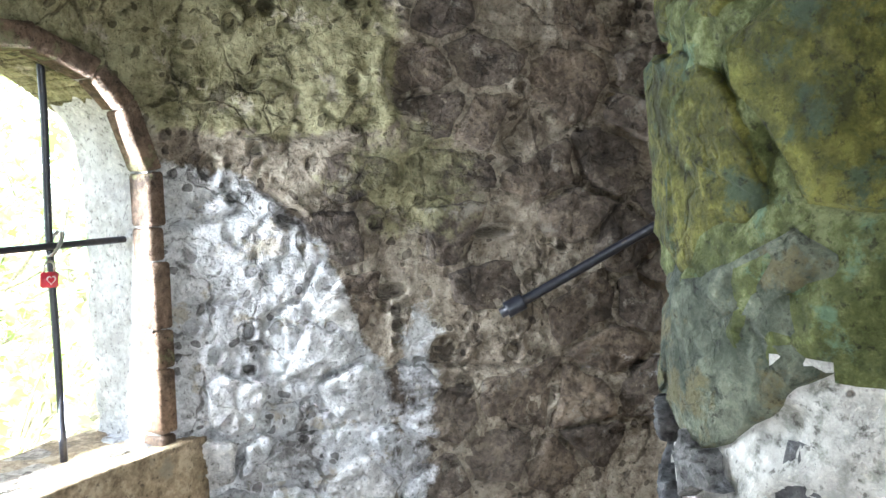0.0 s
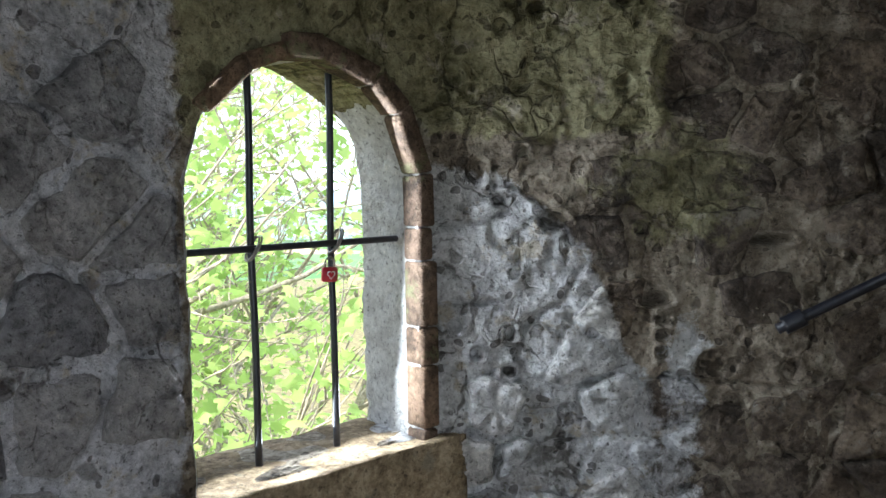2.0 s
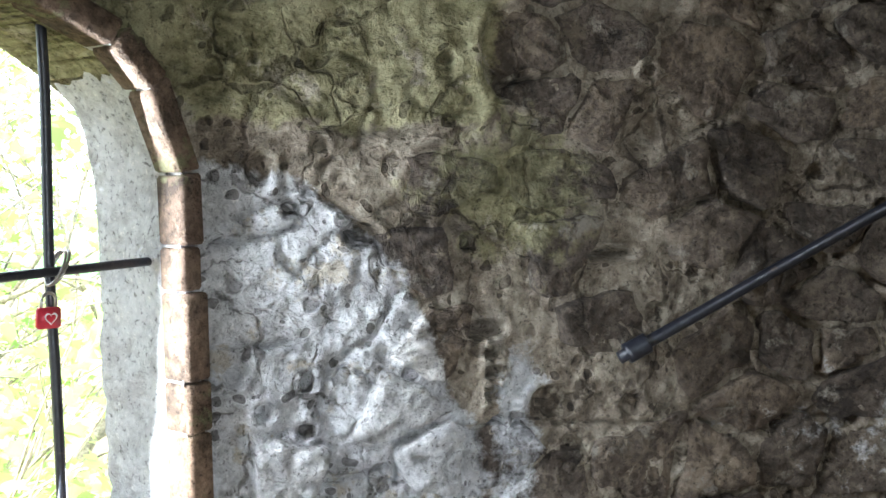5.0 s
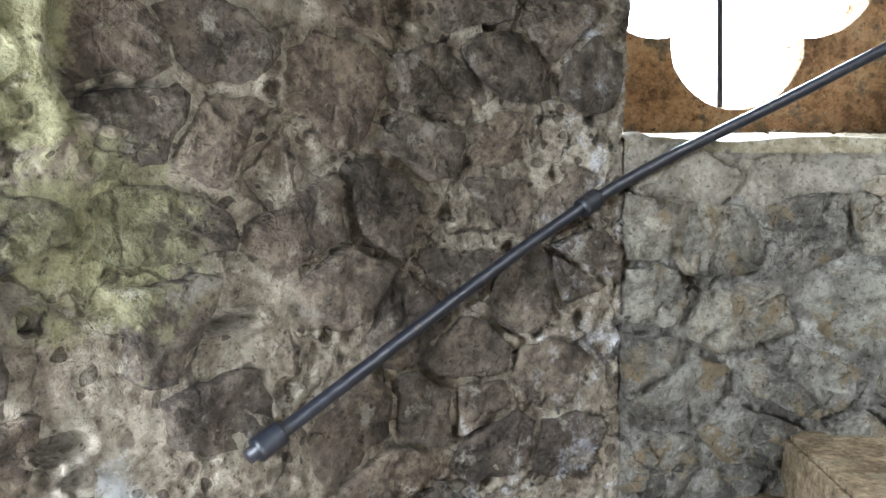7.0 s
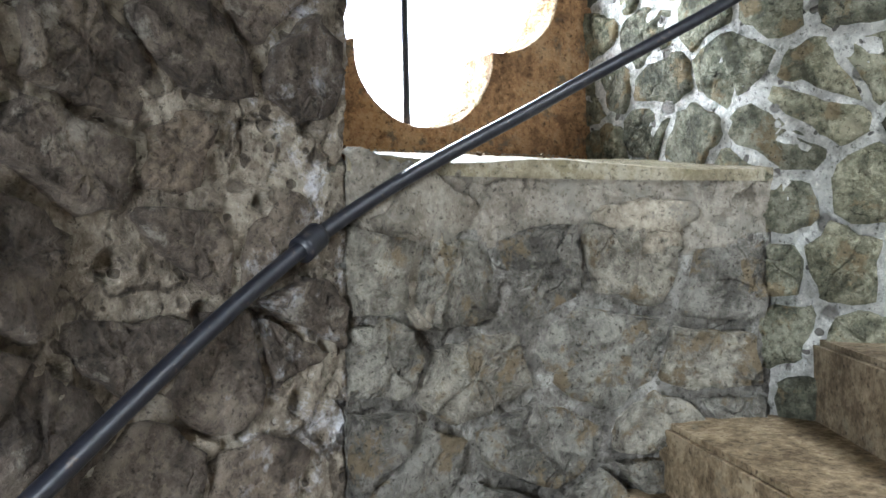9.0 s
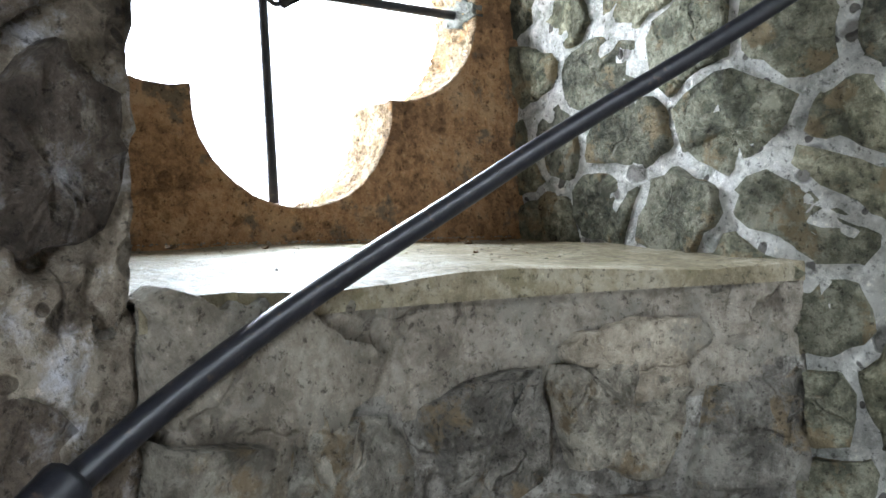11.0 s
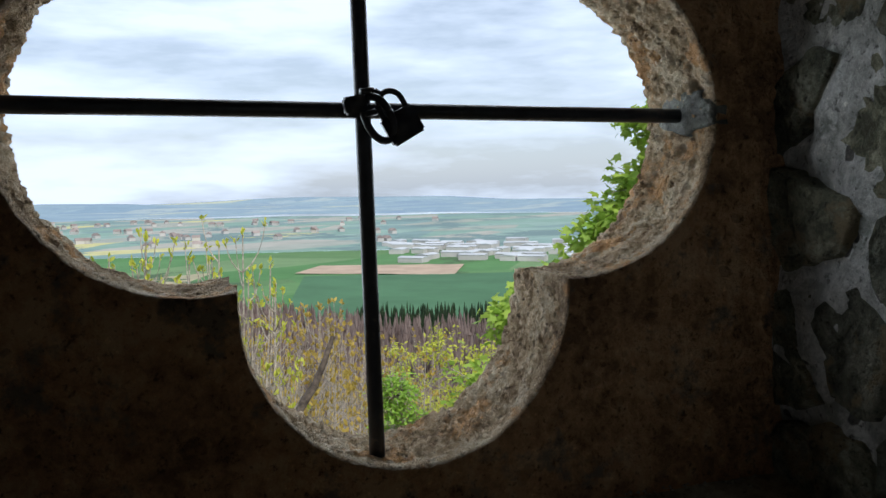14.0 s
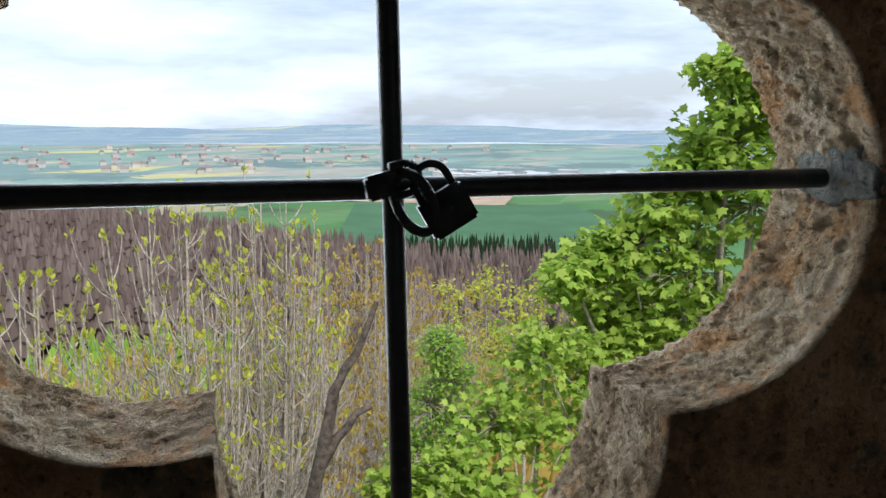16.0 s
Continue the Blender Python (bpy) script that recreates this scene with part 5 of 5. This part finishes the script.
# outside the west window
for i, (px, py, ln) in enumerate(((-4.8, 4.6, 5.6), (-6.4, 5.4, 6.2), (-5.0, 7.6, 6.0))):
    tree("maple_tree", "maple tree with spring leaves, glare lightened into their colour, and long boughs", (px, py, land(px, py) - 0.2), (0.1, -0.12 + 0.05 * i, 1), ln, 0.12, 4, 5, 0.8, 0.25, LEAF_GLARE, 0.105, 2, LOBED, 80 + i, 0.16)


# woods on the lower slope
def woods(name, label, mat, count, seed, h0, h1, d0, d1, tall, slim):
    rng = random.Random(seed)
    verts, faces = [], []
    for _ in range(count):
        x, y = spot(rng.uniform(h0, h1), rng.uniform(d0, d1))
        z, t, r0 = land(x, y), tall * rng.uniform(0.7, 1.2), slim * rng.uniform(0.8, 1.2)
        for tier in range(4):
            k, c = len(verts), tier / 4
            r = tall * r0 * (1 - c * 0.85)
            for s in range(6):
                a = 2 * math.pi * s / 6 + rng.uniform(-0.3, 0.3)
                verts.append((x + r * math.cos(a) * rng.uniform(0.6, 1.1), y + r * math.sin(a) * rng.uniform(0.6, 1.1), z + t * (0.15 + c * 0.8) + rng.uniform(-0.4, 0.4)))
            verts.append((x, y, z + t * min(1, 0.15 + c * 0.8 + 0.32)))
            faces += [(k + s, k + (s + 1) % 6, k + 6) for s in range(6)]
    return tagged(solid(name, verts, faces, mat, smooth=False), label, "woods", kind="stuff")


woods("dead_spruce_wood", "grey-brown dead spruce wood on the slope", LEAF_DEAD, 2600, 1, -46, -8, 170, 400, 15, 0.17)
woods("bare_wood", "reddish bare wood on the slope", LEAF_DEAD, 700, 4, -58, -46, 190, 380, 14, 0.16)
woods("conifer_wood", "dark green conifers at the edge of the fields", LEAF_DARK, 420, 2, -60, -44, 385, 450, 15, 0.13)
woods("green_undergrowth", "green young trees in the hollow below", LEAF_DENSE, 500, 3, -40, -20, 90, 170, 8, 0.3)
woods("spring_wood", "olive spring wood on the slope", LEAF_OLIVE, 600, 6, -62, -15, 45, 150, 9, 0.3)

# ---- stones of the walls ----
BIG_STONES = [(S_WR + d, z) for d, z in ((0.98, 1.63), (1.17, 1.48), (1.4, 1.51), (1.27, 1.35), (1.25, 1.77), (0.87, 1.48), (0.53, 1.47), (0.52, 1.33), (0.54, 1.09), (1.3, 1.04), (0.9, 1.34), (1.48, 1.27),
              (1.73, 0.92), (1.9, 1.1), (1.54, 0.76), (1.1, 0.77), (1.83, 1.29), (0.7, 0.84), (0.52, 0.85))]
stone_field(RUN_MAIN, S_WR + 0.06, RUN_MAIN.length - 0.02, 0.45, 2.55, 0.21, 0.165, 11, 0.012, 0.02, wall_main, lambda s, z, r: STONE_WALL, drop=0.22,
            skip=lambda s, z: s < S_WR + 0.72 and z > 1.58 or s < S_WR + 0.42 and z > 0.95, fixed=BIG_STONES, blank=[(S_WR + d, z) for d, z in ((0.68, 1.07), (0.68, 0.99), (0.63, 1.345), (1.0, 1.3), (0.84, 0.95), (1.08, 1.6))])
stone_field(RUN_MAIN, S_WL - 1.35, S_WL - 0.03, 0.3, 2.3, 0.22, 0.2, 12, 0.014, 0.02, wall_main, lambda s, z, r: STONE_WALL, drop=0.22)
stone_field(RUN_LOW, -0.02, RUN_LOW.length - 0.03, 0.35, SILL_Z - 0.15, 0.27, 0.19, 14, 0.016, 0.034, wall_low, lambda s, z, r: STONE_GREY)
S_END = RUN_EAST.near(*SILL_END)
stone_field(RUN_EAST, 0.16, S_END + 0.7, 1.0, 3.1, 0.21, 0.17, 15, 0.014, 0.014, wall_east, lambda s, z, r: STONE_GREEN)
stone_field(RUN_NEWEL, 0.02, RUN_NEWEL.length - 0.02, 1.2, 2.4, 0.33, 0.26, 16, 0.012, 0.016, newel, lambda s, z, r: STONE_ALGAE if z > 1.42 else STONE_GREEN_DIM)
stone_field(RUN_NEWEL, 0.02, RUN_NEWEL.length - 0.02, 0.6, 1.2, 0.15, 0.13, 17, 0.03, 0.012, newel, lambda s, z, r: STONE_VIOLET, drop=0.25)

# plaster remains on the wall under the sill
def wall_patch(run, s, z, rs, rz, seed, mat, parent, label, count=44, proud=0.02):
    rng = random.Random(seed)
    radii = [1 + 0.22 * math.sin(3 * i * 2 * math.pi / count + seed) + 0.12 * math.sin(5 * i * 2 * math.pi / count + 2 * seed) + rng.uniform(-0.1, 0.1) for i in range(count)]
    S, Z, O = [], [], []
    for k, o in ((1.02, -0.02), (1.0, proud * 0.85), (0.98, proud), (0.5, proud * 1.1)):
        for i in range(count):
            a = 2 * math.pi * i / count
            S.append(s + rs * k * radii[i] * math.cos(a)), Z.append(z + rz * k * radii[i] * math.sin(a)), O.append(o + rng.uniform(-0.002, 0.002))
    S.append(s), Z.append(z), O.append(proud * 1.1)
    faces = [(k * count + i, (k + 1) * count + i, (k + 1) * count + (i + 1) % count, k * count + (i + 1) % count) for k in range(3) for i in range(count)]
    faces += [(3 * count + i, 4 * count, 3 * count + (i + 1) % count) for i in range(count)]
    return solid("plaster_patch", run.at(np.array(S), np.array(Z), np.array(O)), faces, mat, parent, label)


wall_patch(RUN_LOW, 0.14, SILL_Z - 0.13, 0.17, 0.13, 1, CEMENT_PALE, wall_low, "pale smooth plaster patch", proud=0.024)
wall_patch(RUN_LOW, 0.22, SILL_Z - 0.22, 0.08, 0.14, 2, CEMENT_PALE, wall_low, "pale smooth plaster patch", proud=0.022)
wall_patch(RUN_LOW, 0.86, SILL_Z - 0.15, 0.12, 0.07, 6, CEMENT_PALE, wall_low, "pale smooth plaster patch", proud=0.03)
